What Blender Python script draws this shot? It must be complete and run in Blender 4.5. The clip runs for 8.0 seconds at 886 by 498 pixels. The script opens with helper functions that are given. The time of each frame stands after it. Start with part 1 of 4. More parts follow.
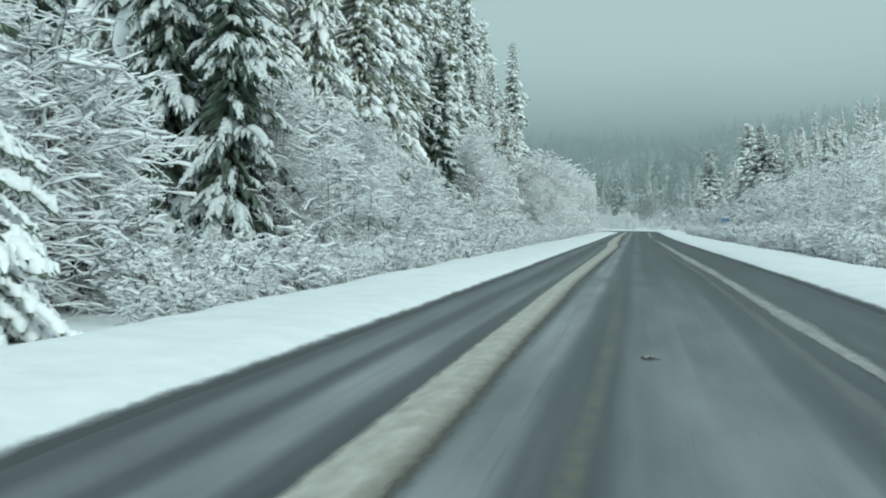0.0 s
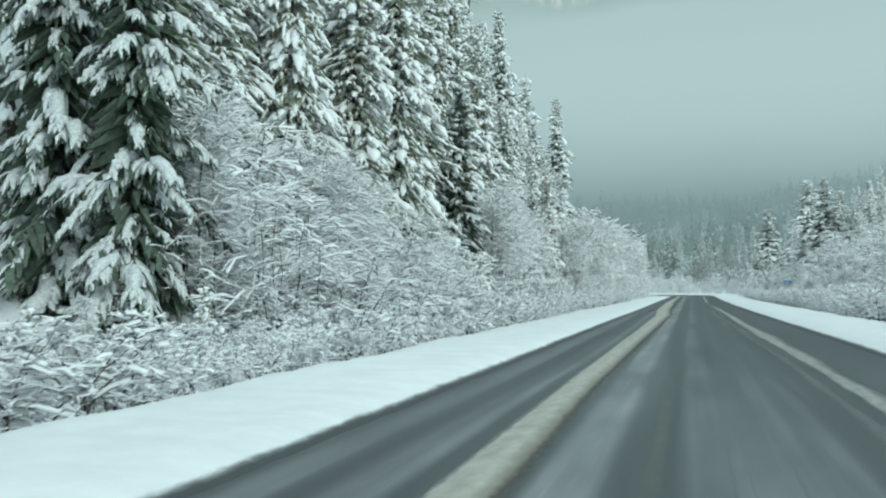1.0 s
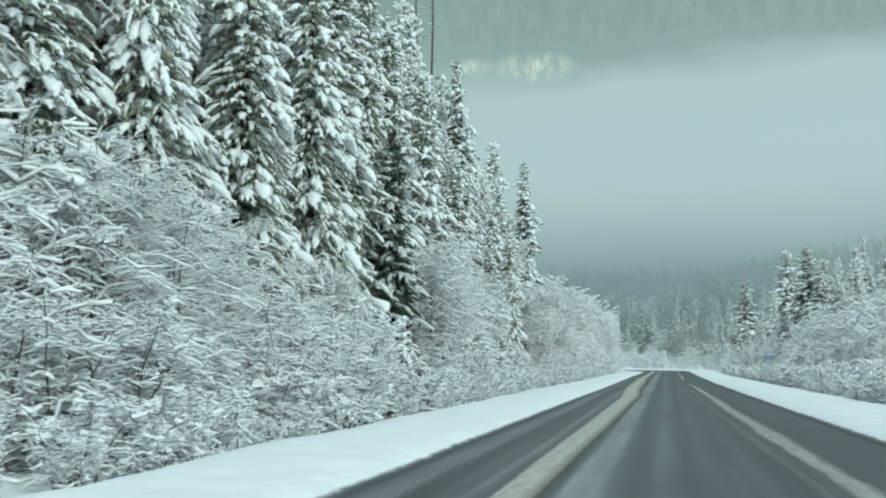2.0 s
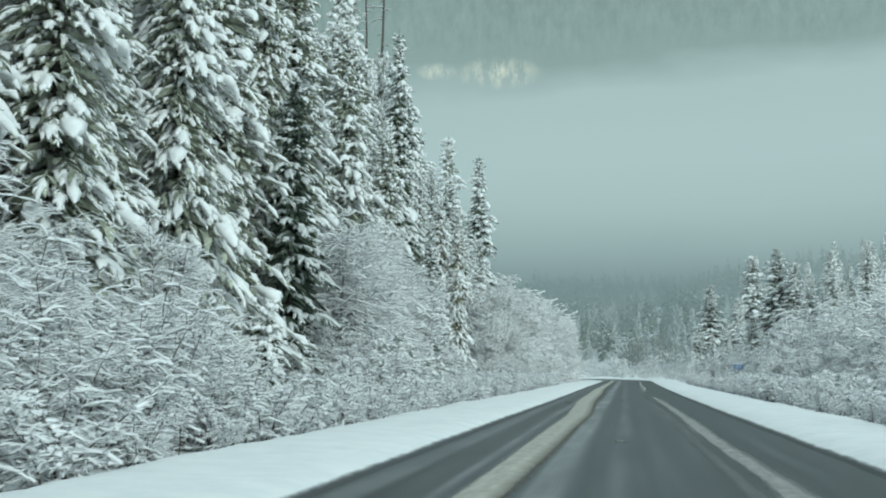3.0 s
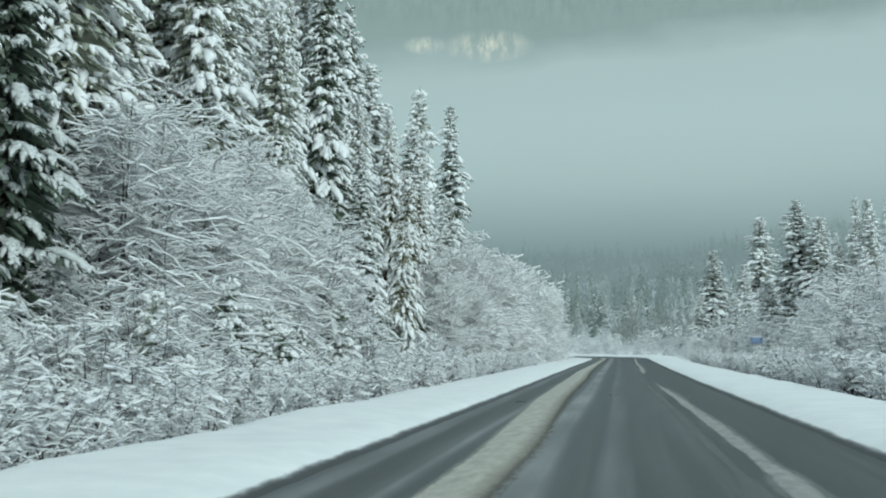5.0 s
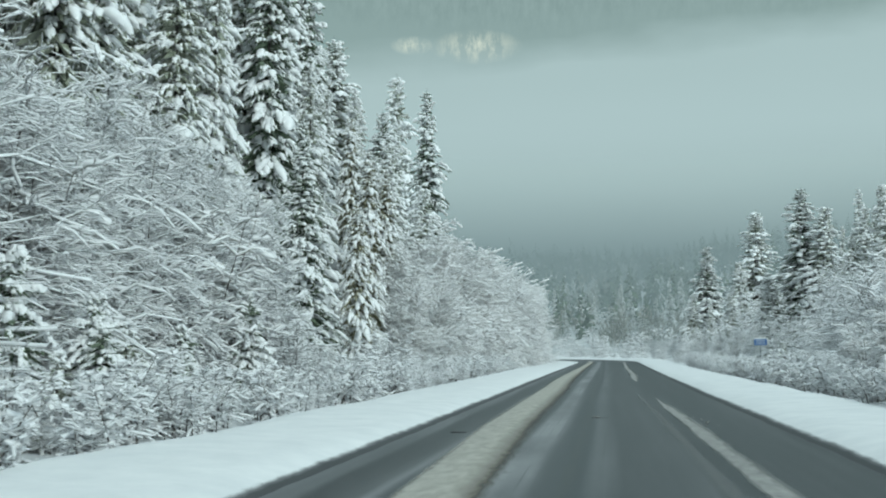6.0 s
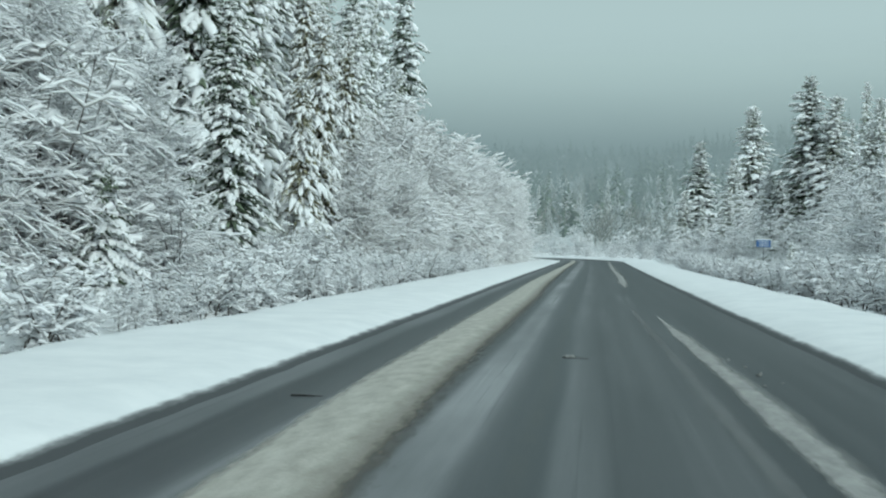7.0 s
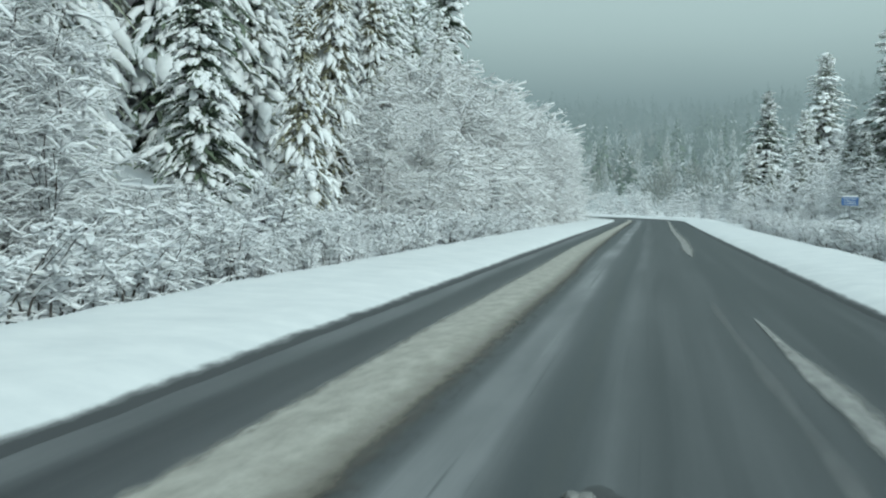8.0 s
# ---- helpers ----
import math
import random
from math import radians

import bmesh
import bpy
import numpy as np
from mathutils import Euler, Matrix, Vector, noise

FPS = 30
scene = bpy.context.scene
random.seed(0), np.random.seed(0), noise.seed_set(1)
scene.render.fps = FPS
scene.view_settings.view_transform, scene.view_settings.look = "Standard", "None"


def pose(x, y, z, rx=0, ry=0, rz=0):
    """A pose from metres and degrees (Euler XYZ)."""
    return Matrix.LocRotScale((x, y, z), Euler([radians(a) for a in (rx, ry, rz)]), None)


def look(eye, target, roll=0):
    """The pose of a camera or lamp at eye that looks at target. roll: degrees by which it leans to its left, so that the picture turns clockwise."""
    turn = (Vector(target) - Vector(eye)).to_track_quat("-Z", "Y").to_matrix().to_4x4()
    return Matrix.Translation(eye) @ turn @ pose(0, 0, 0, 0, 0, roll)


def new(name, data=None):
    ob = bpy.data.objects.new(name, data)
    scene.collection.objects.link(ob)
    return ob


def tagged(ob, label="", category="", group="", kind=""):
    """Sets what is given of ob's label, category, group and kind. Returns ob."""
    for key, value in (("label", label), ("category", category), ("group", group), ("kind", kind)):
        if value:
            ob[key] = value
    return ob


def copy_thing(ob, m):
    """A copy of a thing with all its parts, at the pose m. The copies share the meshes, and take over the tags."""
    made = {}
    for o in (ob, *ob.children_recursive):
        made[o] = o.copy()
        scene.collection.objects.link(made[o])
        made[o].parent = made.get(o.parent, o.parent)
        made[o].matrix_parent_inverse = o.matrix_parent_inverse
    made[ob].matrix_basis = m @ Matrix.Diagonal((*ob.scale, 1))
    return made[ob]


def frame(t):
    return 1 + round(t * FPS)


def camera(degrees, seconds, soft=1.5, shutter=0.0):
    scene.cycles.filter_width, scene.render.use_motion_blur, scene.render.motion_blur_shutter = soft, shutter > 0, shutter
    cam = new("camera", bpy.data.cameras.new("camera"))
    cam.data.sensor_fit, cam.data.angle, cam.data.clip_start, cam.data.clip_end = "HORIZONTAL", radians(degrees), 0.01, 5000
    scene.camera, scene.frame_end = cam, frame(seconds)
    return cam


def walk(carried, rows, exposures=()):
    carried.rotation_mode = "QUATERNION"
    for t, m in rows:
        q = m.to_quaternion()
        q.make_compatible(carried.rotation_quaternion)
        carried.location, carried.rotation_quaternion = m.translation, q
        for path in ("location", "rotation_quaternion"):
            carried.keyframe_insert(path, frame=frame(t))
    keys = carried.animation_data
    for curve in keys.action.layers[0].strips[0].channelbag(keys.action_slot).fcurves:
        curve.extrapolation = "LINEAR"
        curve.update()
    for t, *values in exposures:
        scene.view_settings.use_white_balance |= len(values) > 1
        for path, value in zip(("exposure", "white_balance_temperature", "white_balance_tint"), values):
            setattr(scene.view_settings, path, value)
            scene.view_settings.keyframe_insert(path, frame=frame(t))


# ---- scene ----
cam = camera(40.945, 8.0, soft=2.0, shutter=0.12)
PATH = [
    (0, pose(-0.146, -0.000, 1.335, 88.845, 0.206, 9.307)),
    (0.3, pose(-0.159, 3.134, 1.337, 88.482, 0.615, 8.978)),
    (0.5, pose(-0.168, 5.223, 1.338, 88.153, 0.888, 10.290)),
    (0.6, pose(-0.169, 6.277, 1.341, 87.789, 0.850, 10.360)),
    (0.9, pose(-0.171, 9.441, 1.350, 90.952, 0.737, 11.791)),
    (1, pose(-0.171, 10.495, 1.353, 92.019, 0.699, 11.813)),
    (1.2, pose(-0.163, 12.627, 1.350, 93.890, 0.276, 11.908)),
    (1.5, pose(-0.151, 15.826, 1.346, 94.954, -0.357, 11.122)),
    (1.8, pose(-0.142, 19.044, 1.360, 94.223, 0.021, 10.679)),
    (2, pose(-0.137, 21.190, 1.369, 95.523, 0.273, 10.593)),
    (2.2, pose(-0.129, 23.352, 1.348, 93.393, 0.368, 9.059)),
    (3.3, pose(-0.061, 35.233, 1.355, 96.394, -0.423, 8.780)),
    (3.5, pose(-0.056, 37.386, 1.363, 95.919, -0.228, 8.711)),
    (3.7, pose(-0.056, 39.532, 1.353, 96.477, 0.027, 8.669)),
    (3.8, pose(-0.056, 40.605, 1.347, 97.663, 0.153, 8.215)),
    (3.9, pose(-0.057, 41.666, 1.345, 95.945, 0.207, 7.322)),
    (4, pose(-0.058, 42.728, 1.342, 95.078, 0.260, 7.615)),
    (4.2, pose(-0.058, 44.813, 1.344, 94.710, -0.144, 7.903)),
    (5.3, pose(-0.040, 56.107, 1.354, 94.903, 0.383, 8.594)),
    (5.5, pose(-0.038, 58.130, 1.361, 95.036, 0.242, 8.349)),
    (5.7, pose(-0.036, 60.126, 1.360, 95.032, 0.247, 7.738)),
    (5.9, pose(-0.035, 62.123, 1.360, 94.919, 0.252, 7.884)),
    (6, pose(-0.034, 63.121, 1.359, 94.913, 0.254, 7.910)),
    (6.1, pose(-0.035, 64.089, 1.359, 95.134, 0.359, 7.933)),
    (6.3, pose(-0.036, 66.025, 1.358, 96.549, 0.569, 7.896)),
    (6.5, pose(-0.036, 67.961, 1.358, 95.673, 0.780, 7.512)),
    (6.7, pose(-0.039, 69.822, 1.351, 95.207, 0.072, 6.974)),
    (6.9, pose(-0.042, 71.684, 1.344, 92.215, -0.640, 8.215)),
    (7, pose(-0.043, 72.614, 1.341, 89.887, -0.996, 7.193)),
    (7.2, pose(-0.046, 74.419, 1.339, 89.270, -1.044, 7.970)),
    (7.4, pose(-0.049, 76.223, 1.336, 87.551, -1.090, 8.983)),
    (7.5, pose(-0.050, 77.125, 1.335, 86.968, -1.113, 8.943)),
    (7.7, pose(-0.036, 78.940, 1.339, 86.193, -1.068, 9.104)),
    (7.9, pose(-0.022, 80.755, 1.342, 86.847, -1.026, 9.345)),
    (8, pose(-0.015, 81.662, 1.344, 87.835, -1.005, 9.937)),
]
walk(cam, PATH, [(0, 0.06, 6420, 7), (1.5, 0.12, 6420, 7), (2.2, 0.10, 6430, 7), (3.5, -0.01, 6480, 10), (6.5, 0.04, 6480, 11), (8.0, 0.08, 6480, 10)])

# ---------------------------------------------------------------- light
SKY_TINT = (0.75, 1.0, 1.045, 1.0)
world = bpy.data.worlds.new("overcast_sky")
scene.world = world
world.use_nodes = True
wt = world.node_tree
wt.nodes.clear()
w_out = wt.nodes.new("ShaderNodeOutputWorld")
w_bg = wt.nodes.new("ShaderNodeBackground")
w_sky = wt.nodes.new("ShaderNodeTexSky")
w_sky.sky_type = "NISHITA"
w_sky.sun_disc = False
w_sky.sun_elevation = radians(32)
w_sky.sun_rotation = radians(139)
w_mix = wt.nodes.new("ShaderNodeMixRGB")
w_mix.inputs[0].default_value = 0.93
w_mix.inputs[2].default_value = tuple(c * 6.6 for c in SKY_TINT[:3]) + (1.0,)
wt.links.new(w_sky.outputs[0], w_mix.inputs[1])
wt.links.new(w_mix.outputs[0], w_bg.inputs[0])
w_bg.inputs[1].default_value = 0.12
wt.links.new(w_bg.outputs[0], w_out.inputs[0])
sun_data = bpy.data.lights.new("sun", "SUN")
sun_data.energy = 1.5
sun_data.angle = radians(18)
sun_data.color = (0.85, 1.0, 0.96)
sun = new("sun", sun_data)
sun.matrix_basis = look((0, 0, 36), (-38, 43, 0))


# ---------------------------------------------------------------- materials
def base_material(name):
    m = bpy.data.materials.new(name)
    m.use_nodes = True
    nt = m.node_tree
    return m, nt, nt.nodes["Principled BSDF"]


def node(nt, kind, **sockets):
    n = nt.nodes.new(kind)
    for key, value in sockets.items():
        n.inputs[key.replace("_", " ")].default_value = value
    return n


def ramp(nt, source, stops):
    r = nt.nodes.new("ShaderNodeValToRGB")
    e = r.color_ramp.elements
    while len(e) < len(stops):
        e.new(0.5)
    for el, (p, c) in zip(e, stops):
        el.position = p
        el.color = (*c, 1.0) if len(c) == 3 else c
    nt.links.new(source, r.inputs[0])
    return r


def bump(nt, bsdf, source, strength, distance):
    b = node(nt, "ShaderNodeBump", Strength=strength, Distance=distance)
    nt.links.new(source, b.inputs["Height"])
    nt.links.new(b.outputs[0], bsdf.inputs["Normal"])


def simple_material(name, dark, light, scale, rough, bump_size=0.0, random_part=0.0, detail=6.0):
    """Two colours mixed by noise at the surface's own size, with optional relief and variation from thing to thing."""
    m, nt, bsdf = base_material(name)
    co = nt.nodes.new("ShaderNodeTexCoord")
    nz = node(nt, "ShaderNodeTexNoise", Scale=scale, Detail=detail, Roughness=0.65)
    nt.links.new(co.outputs["Object"], nz.inputs["Vector"])
    r = ramp(nt, nz.outputs[0], [(0.3, dark), (0.7, light)])
    src = r.outputs[0]
    if random_part:
        geo = nt.nodes.new("ShaderNodeNewGeometry")
        hsv = nt.nodes.new("ShaderNodeHueSaturation")
        mp = nt.nodes.new("ShaderNodeMapRange")
        mp.inputs["To Min"].default_value = 1 - random_part
        mp.inputs["To Max"].default_value = 1 + random_part
        nt.links.new(geo.outputs["Random Per Island"], mp.inputs["Value"])
        nt.links.new(mp.outputs[0], hsv.inputs["Value"])
        nt.links.new(src, hsv.inputs["Color"])
        src = hsv.outputs[0]
    nt.links.new(src, bsdf.inputs["Base Color"])
    bsdf.inputs["Roughness"].default_value = rough
    if bump_size:
        bump(nt, bsdf, nz.outputs[0], 0.5, bump_size)
    return m


SNOW = simple_material("fresh_snow", (0.74, 0.75, 0.76), (0.85, 0.85, 0.85), 1.3, 0.75, 0.03)
TREE_SNOW = simple_material("snow_on_boughs", (0.78, 0.79, 0.80), (0.90, 0.90, 0.90), 5.0, 0.8, 0.02)
# snow of the near conifers, greyed and speckled to paint in forest shade
SHADED_SNOW = simple_material("snow_greyed_for_forest_shade", (0.37, 0.40, 0.39), (0.80, 0.80, 0.81), 13.0, 0.8, 0.01)
TWIG_SNOW = simple_material("snow_on_twigs", (0.80, 0.80, 0.81), (0.92, 0.92, 0.92), 9.0, 0.8)
THIN_SNOW = simple_material("thin_clinging_snow", (0.77, 0.78, 0.79), (0.91, 0.91, 0.92), 9.0, 0.8)
NEEDLES = simple_material("dark_needles", (0.050, 0.078, 0.052), (0.17, 0.21, 0.14), 7.0, 0.7, 0.0, 0.35)
DARK_NEEDLES = simple_material("deep_green_needles", (0.036, 0.054, 0.042), (0.115, 0.150, 0.108), 7.0, 0.7, 0.0, 0.35)
# frosted needles, with the base colour paled further to paint in haze
FROST_AND_HAZE = simple_material("frosted_needles_paled_for_haze", (0.125, 0.150, 0.10), (0.52, 0.54, 0.45), 4.5, 0.75, 0.0, 0.35)
PALE_TWIG = simple_material("pale_brown_twigs", (0.22, 0.205, 0.17), (0.48, 0.455, 0.41), 11.0, 0.9, 0.0, 0.3)
CEDAR = simple_material("yellow_green_needles", (0.14, 0.135, 0.085), (0.36, 0.34, 0.23), 7.0, 0.7, 0.0, 0.35)
BARK = simple_material("grey_brown_bark", (0.045, 0.038, 0.032), (0.13, 0.115, 0.10), 14.0, 0.9, 0.01)
TWIG = simple_material("frosted_twigs", (0.038, 0.042, 0.038), (0.165, 0.175, 0.167), 11.0, 0.9, 0.0, 0.3)


def road_material():
    m, nt, bsdf = base_material("wet_asphalt_with_slush_film")
    co = nt.nodes.new("ShaderNodeTexCoord")
    sep = nt.nodes.new("ShaderNodeSeparateXYZ")
    nt.links.new(co.outputs["UV"], sep.inputs[0])
    # wheel-worn lanes wander slowly along the road
    mp = node(nt, "ShaderNodeMapping", Scale=(0.5, 0.035, 1.0))
    nt.links.new(co.outputs["UV"], mp.inputs[0])
    wander = node(nt, "ShaderNodeTexNoise", Scale=1.0, Detail=3.0)
    nt.links.new(mp.outputs[0], wander.inputs["Vector"])
    mul = nt.nodes.new("ShaderNodeMath")
    mul.operation = "MULTIPLY_ADD"
    mul.inputs[1].default_value = 0.42
    nt.links.new(wander.outputs[0], mul.inputs[0])
    nt.links.new(sep.outputs[0], mul.inputs[2])
    lane = nt.nodes.new("ShaderNodeMapRange")
    lane.inputs["From Min"].default_value = -3.75
    lane.inputs["From Max"].default_value = 4.25
    nt.links.new(mul.outputs[0], lane.inputs["Value"])

    def at(x):
        return (x + 3.75) / 8.0
    lanes = ramp(nt, lane.outputs[0], [(at(x + 0.21), (v, v, v)) for x, v in (
        (-3.6, 0.04), (-3.38, 0.04), (-3.2, 0.40), (-2.95, 0.36), (-2.82, 0.05), (-2.68, 0.14), (-2.5, 0.58), (-2.2, 0.50), (-2.05, 0.04), (-1.85, 0.0), (-1.3, 0.05), (-1.2, 0.58), (-0.90, 0.62), (-0.76, 0.12), (-0.6, 0.0), (-0.36, 0.0),
        (-0.22, 0.32), (0.3, 0.52), (0.95, 0.50), (1.12, 0.10), (1.9, 0.0), (2.2, 0.12), (2.8, 0.14), (3.3, 0.0))])
    # long streaks of slush
    mp2 = node(nt, "ShaderNodeMapping", Scale=(3.6, 0.06, 1.0))
    nt.links.new(co.outputs["UV"], mp2.inputs[0])
    streak = node(nt, "ShaderNodeTexNoise", Scale=1.0, Detail=5.0, Roughness=0.6)
    nt.links.new(mp2.outputs[0], streak.inputs["Vector"])
    st = ramp(nt, streak.outputs[0], [(0.46, (0, 0, 0)), (0.75, (1, 1, 1))])
    mp3 = node(nt, "ShaderNodeMapping", Scale=(0.9, 0.16, 1.0))
    nt.links.new(co.outputs["UV"], mp3.inputs[0])
    patch = node(nt, "ShaderNodeTexNoise", Scale=1.0, Detail=4.0, Roughness=0.55)
    nt.links.new(mp3.outputs[0], patch.inputs["Vector"])
    pt = ramp(nt, patch.outputs[0], [(0.36, (0.50, 0.50, 0.50)), (0.62, (1.1, 1.1, 1.1))])
    worn = nt.nodes.new("ShaderNodeMapRange")
    worn.inputs["From Min"].default_value = 9
    worn.inputs["From Max"].default_value = 34
    worn.inputs["To Max"].default_value = 0.82
    nt.links.new(sep.outputs[1], worn.inputs["Value"])
    right = ramp(nt, lane.outputs[0], [(at(x), (v, v, v)) for x, v in ((-2.75, 0.15), (-2.62, 1.0), (-2.1, 1.0), (-2.0, 0.0), (-0.1, 0.0), (0.3, 1.0))])
    gone = nt.nodes.new("ShaderNodeMath")
    gone.operation = "MULTIPLY"
    nt.links.new(worn.outputs[0], gone.inputs[0])
    nt.links.new(right.outputs[0], gone.inputs[1])
    left_over = nt.nodes.new("ShaderNodeMath")
    left_over.operation = "SUBTRACT"
    left_over.inputs[0].default_value = 1.0
    nt.links.new(gone.outputs[0], left_over.inputs[1])
    film = nt.nodes.new("ShaderNodeMath")
    film.operation = "MULTIPLY"
    nt.links.new(lanes.outputs[0], film.inputs[0])
    nt.links.new(left_over.outputs[0], film.inputs[1])
    a = nt.nodes.new("ShaderNodeMath")
    a.operation = "MULTIPLY"
    nt.links.new(film.outputs[0], a.inputs[0])
    nt.links.new(pt.outputs[0], a.inputs[1])
    b = nt.nodes.new("ShaderNodeMath")
    b.operation = "MULTIPLY_ADD"
    b.inputs[1].default_value = 0.17
    nt.links.new(st.outputs[0], b.inputs[0])
    nt.links.new(a.outputs[0], b.inputs[2])
    mp4 = node(nt, "ShaderNodeMapping", Scale=(13.0, 0.09, 1.0))
    nt.links.new(co.outputs["UV"], mp4.inputs[0])
    scrape = node(nt, "ShaderNodeTexNoise", Scale=1.0, Detail=4.0, Roughness=0.7)
    nt.links.new(mp4.outputs[0], scrape.inputs["Vector"])
    sc = ramp(nt, scrape.outputs[0], [(0.30, (0.25, 0.25, 0.25)), (0.40, (1, 1, 1)), (0.62, (1, 1, 1)), (0.74, (1.5, 1.5, 1.5))])
    scraped = nt.nodes.new("ShaderNodeMath")
    scraped.operation = "MULTIPLY"
    nt.links.new(b.outputs[0], scraped.inputs[0])
    nt.links.new(sc.outputs[0], scraped.inputs[1])
    b = scraped
    grit = node(nt, "ShaderNodeTexNoise", Scale=60.0, Detail=3.0)
    nt.links.new(co.outputs["UV"], grit.inputs["Vector"])
    gr = ramp(nt, grit.outputs[0], [(0.3, (0.027, 0.033, 0.037)), (0.7, (0.050, 0.058, 0.063))])
    mix = nt.nodes.new("ShaderNodeMixRGB")
    mix.inputs[2].default_value = (0.36, 0.365, 0.37, 1)
    wet = nt.nodes.new("ShaderNodeMixRGB")
    wet.inputs[2].default_value = (0.021, 0.026, 0.029, 1)
    nt.links.new(gone.outputs[0], wet.inputs[0])
    nt.links.new(gr.outputs[0], wet.inputs[1])
    nt.links.new(b.outputs[0], mix.inputs[0])
    nt.links.new(wet.outputs[0], mix.inputs[1])
    line = ramp(nt, lane.outputs[0], [(at(x + 0.21), (v, v, v)) for x, v in ((-0.57, 0.0), (-0.53, 0.52), (-0.45, 0.52), (-0.41, 0.0))])
    paint = nt.nodes.new("ShaderNodeMixRGB")
    paint.inputs[2].default_value = (0.17, 0.145, 0.085, 1)
    fade = nt.nodes.new("ShaderNodeMath")
    fade.operation = "MULTIPLY"
    nt.links.new(line.outputs[0], fade.inputs[0])
    nt.links.new(pt.outputs[0], fade.inputs[1])
    buried = nt.nodes.new("ShaderNodeMapRange")
    buried.inputs["From Min"].default_value = 12
    buried.inputs["From Max"].default_value = 30
    buried.inputs["To Min"].default_value = 1.0
    buried.inputs["To Max"].default_value = 0.15
    nt.links.new(sep.outputs[1], buried.inputs["Value"])
    worn_paint = nt.nodes.new("ShaderNodeMath")
    worn_paint.operation = "MULTIPLY"
    nt.links.new(fade.outputs[0], worn_paint.inputs[0])
    nt.links.new(buried.outputs[0], worn_paint.inputs[1])
    chipped = nt.nodes.new("ShaderNodeMath")
    chipped.operation = "MULTIPLY"
    chips = node(nt, "ShaderNodeTexNoise", Scale=3.0, Detail=6.0, Roughness=0.7)
    nt.links.new(co.outputs["UV"], chips.inputs["Vector"])
    chip = ramp(nt, chips.outputs[0], [(0.40, (0.2, 0.2, 0.2)), (0.58, (1, 1, 1))])
    nt.links.new(worn_paint.outputs[0], chipped.inputs[0])
    nt.links.new(chip.outputs[0], chipped.inputs[1])
    nt.links.new(chipped.outputs[0], paint.inputs[0])
    nt.links.new(mix.outputs[0], paint.inputs[1])
    nt.links.new(paint.outputs[0], bsdf.inputs["Base Color"])
    rr = ramp(nt, b.outputs[0], [(0.0, (0.46, 0.46, 0.46)), (0.6, (0.7, 0.7, 0.7))])
    nt.links.new(rr.outputs[0], bsdf.inputs["Roughness"])
    bsdf.inputs["Specular IOR Level"].default_value = 0.35
    bump(nt, bsdf, grit.outputs[0], 0.25, 0.004)
    return m


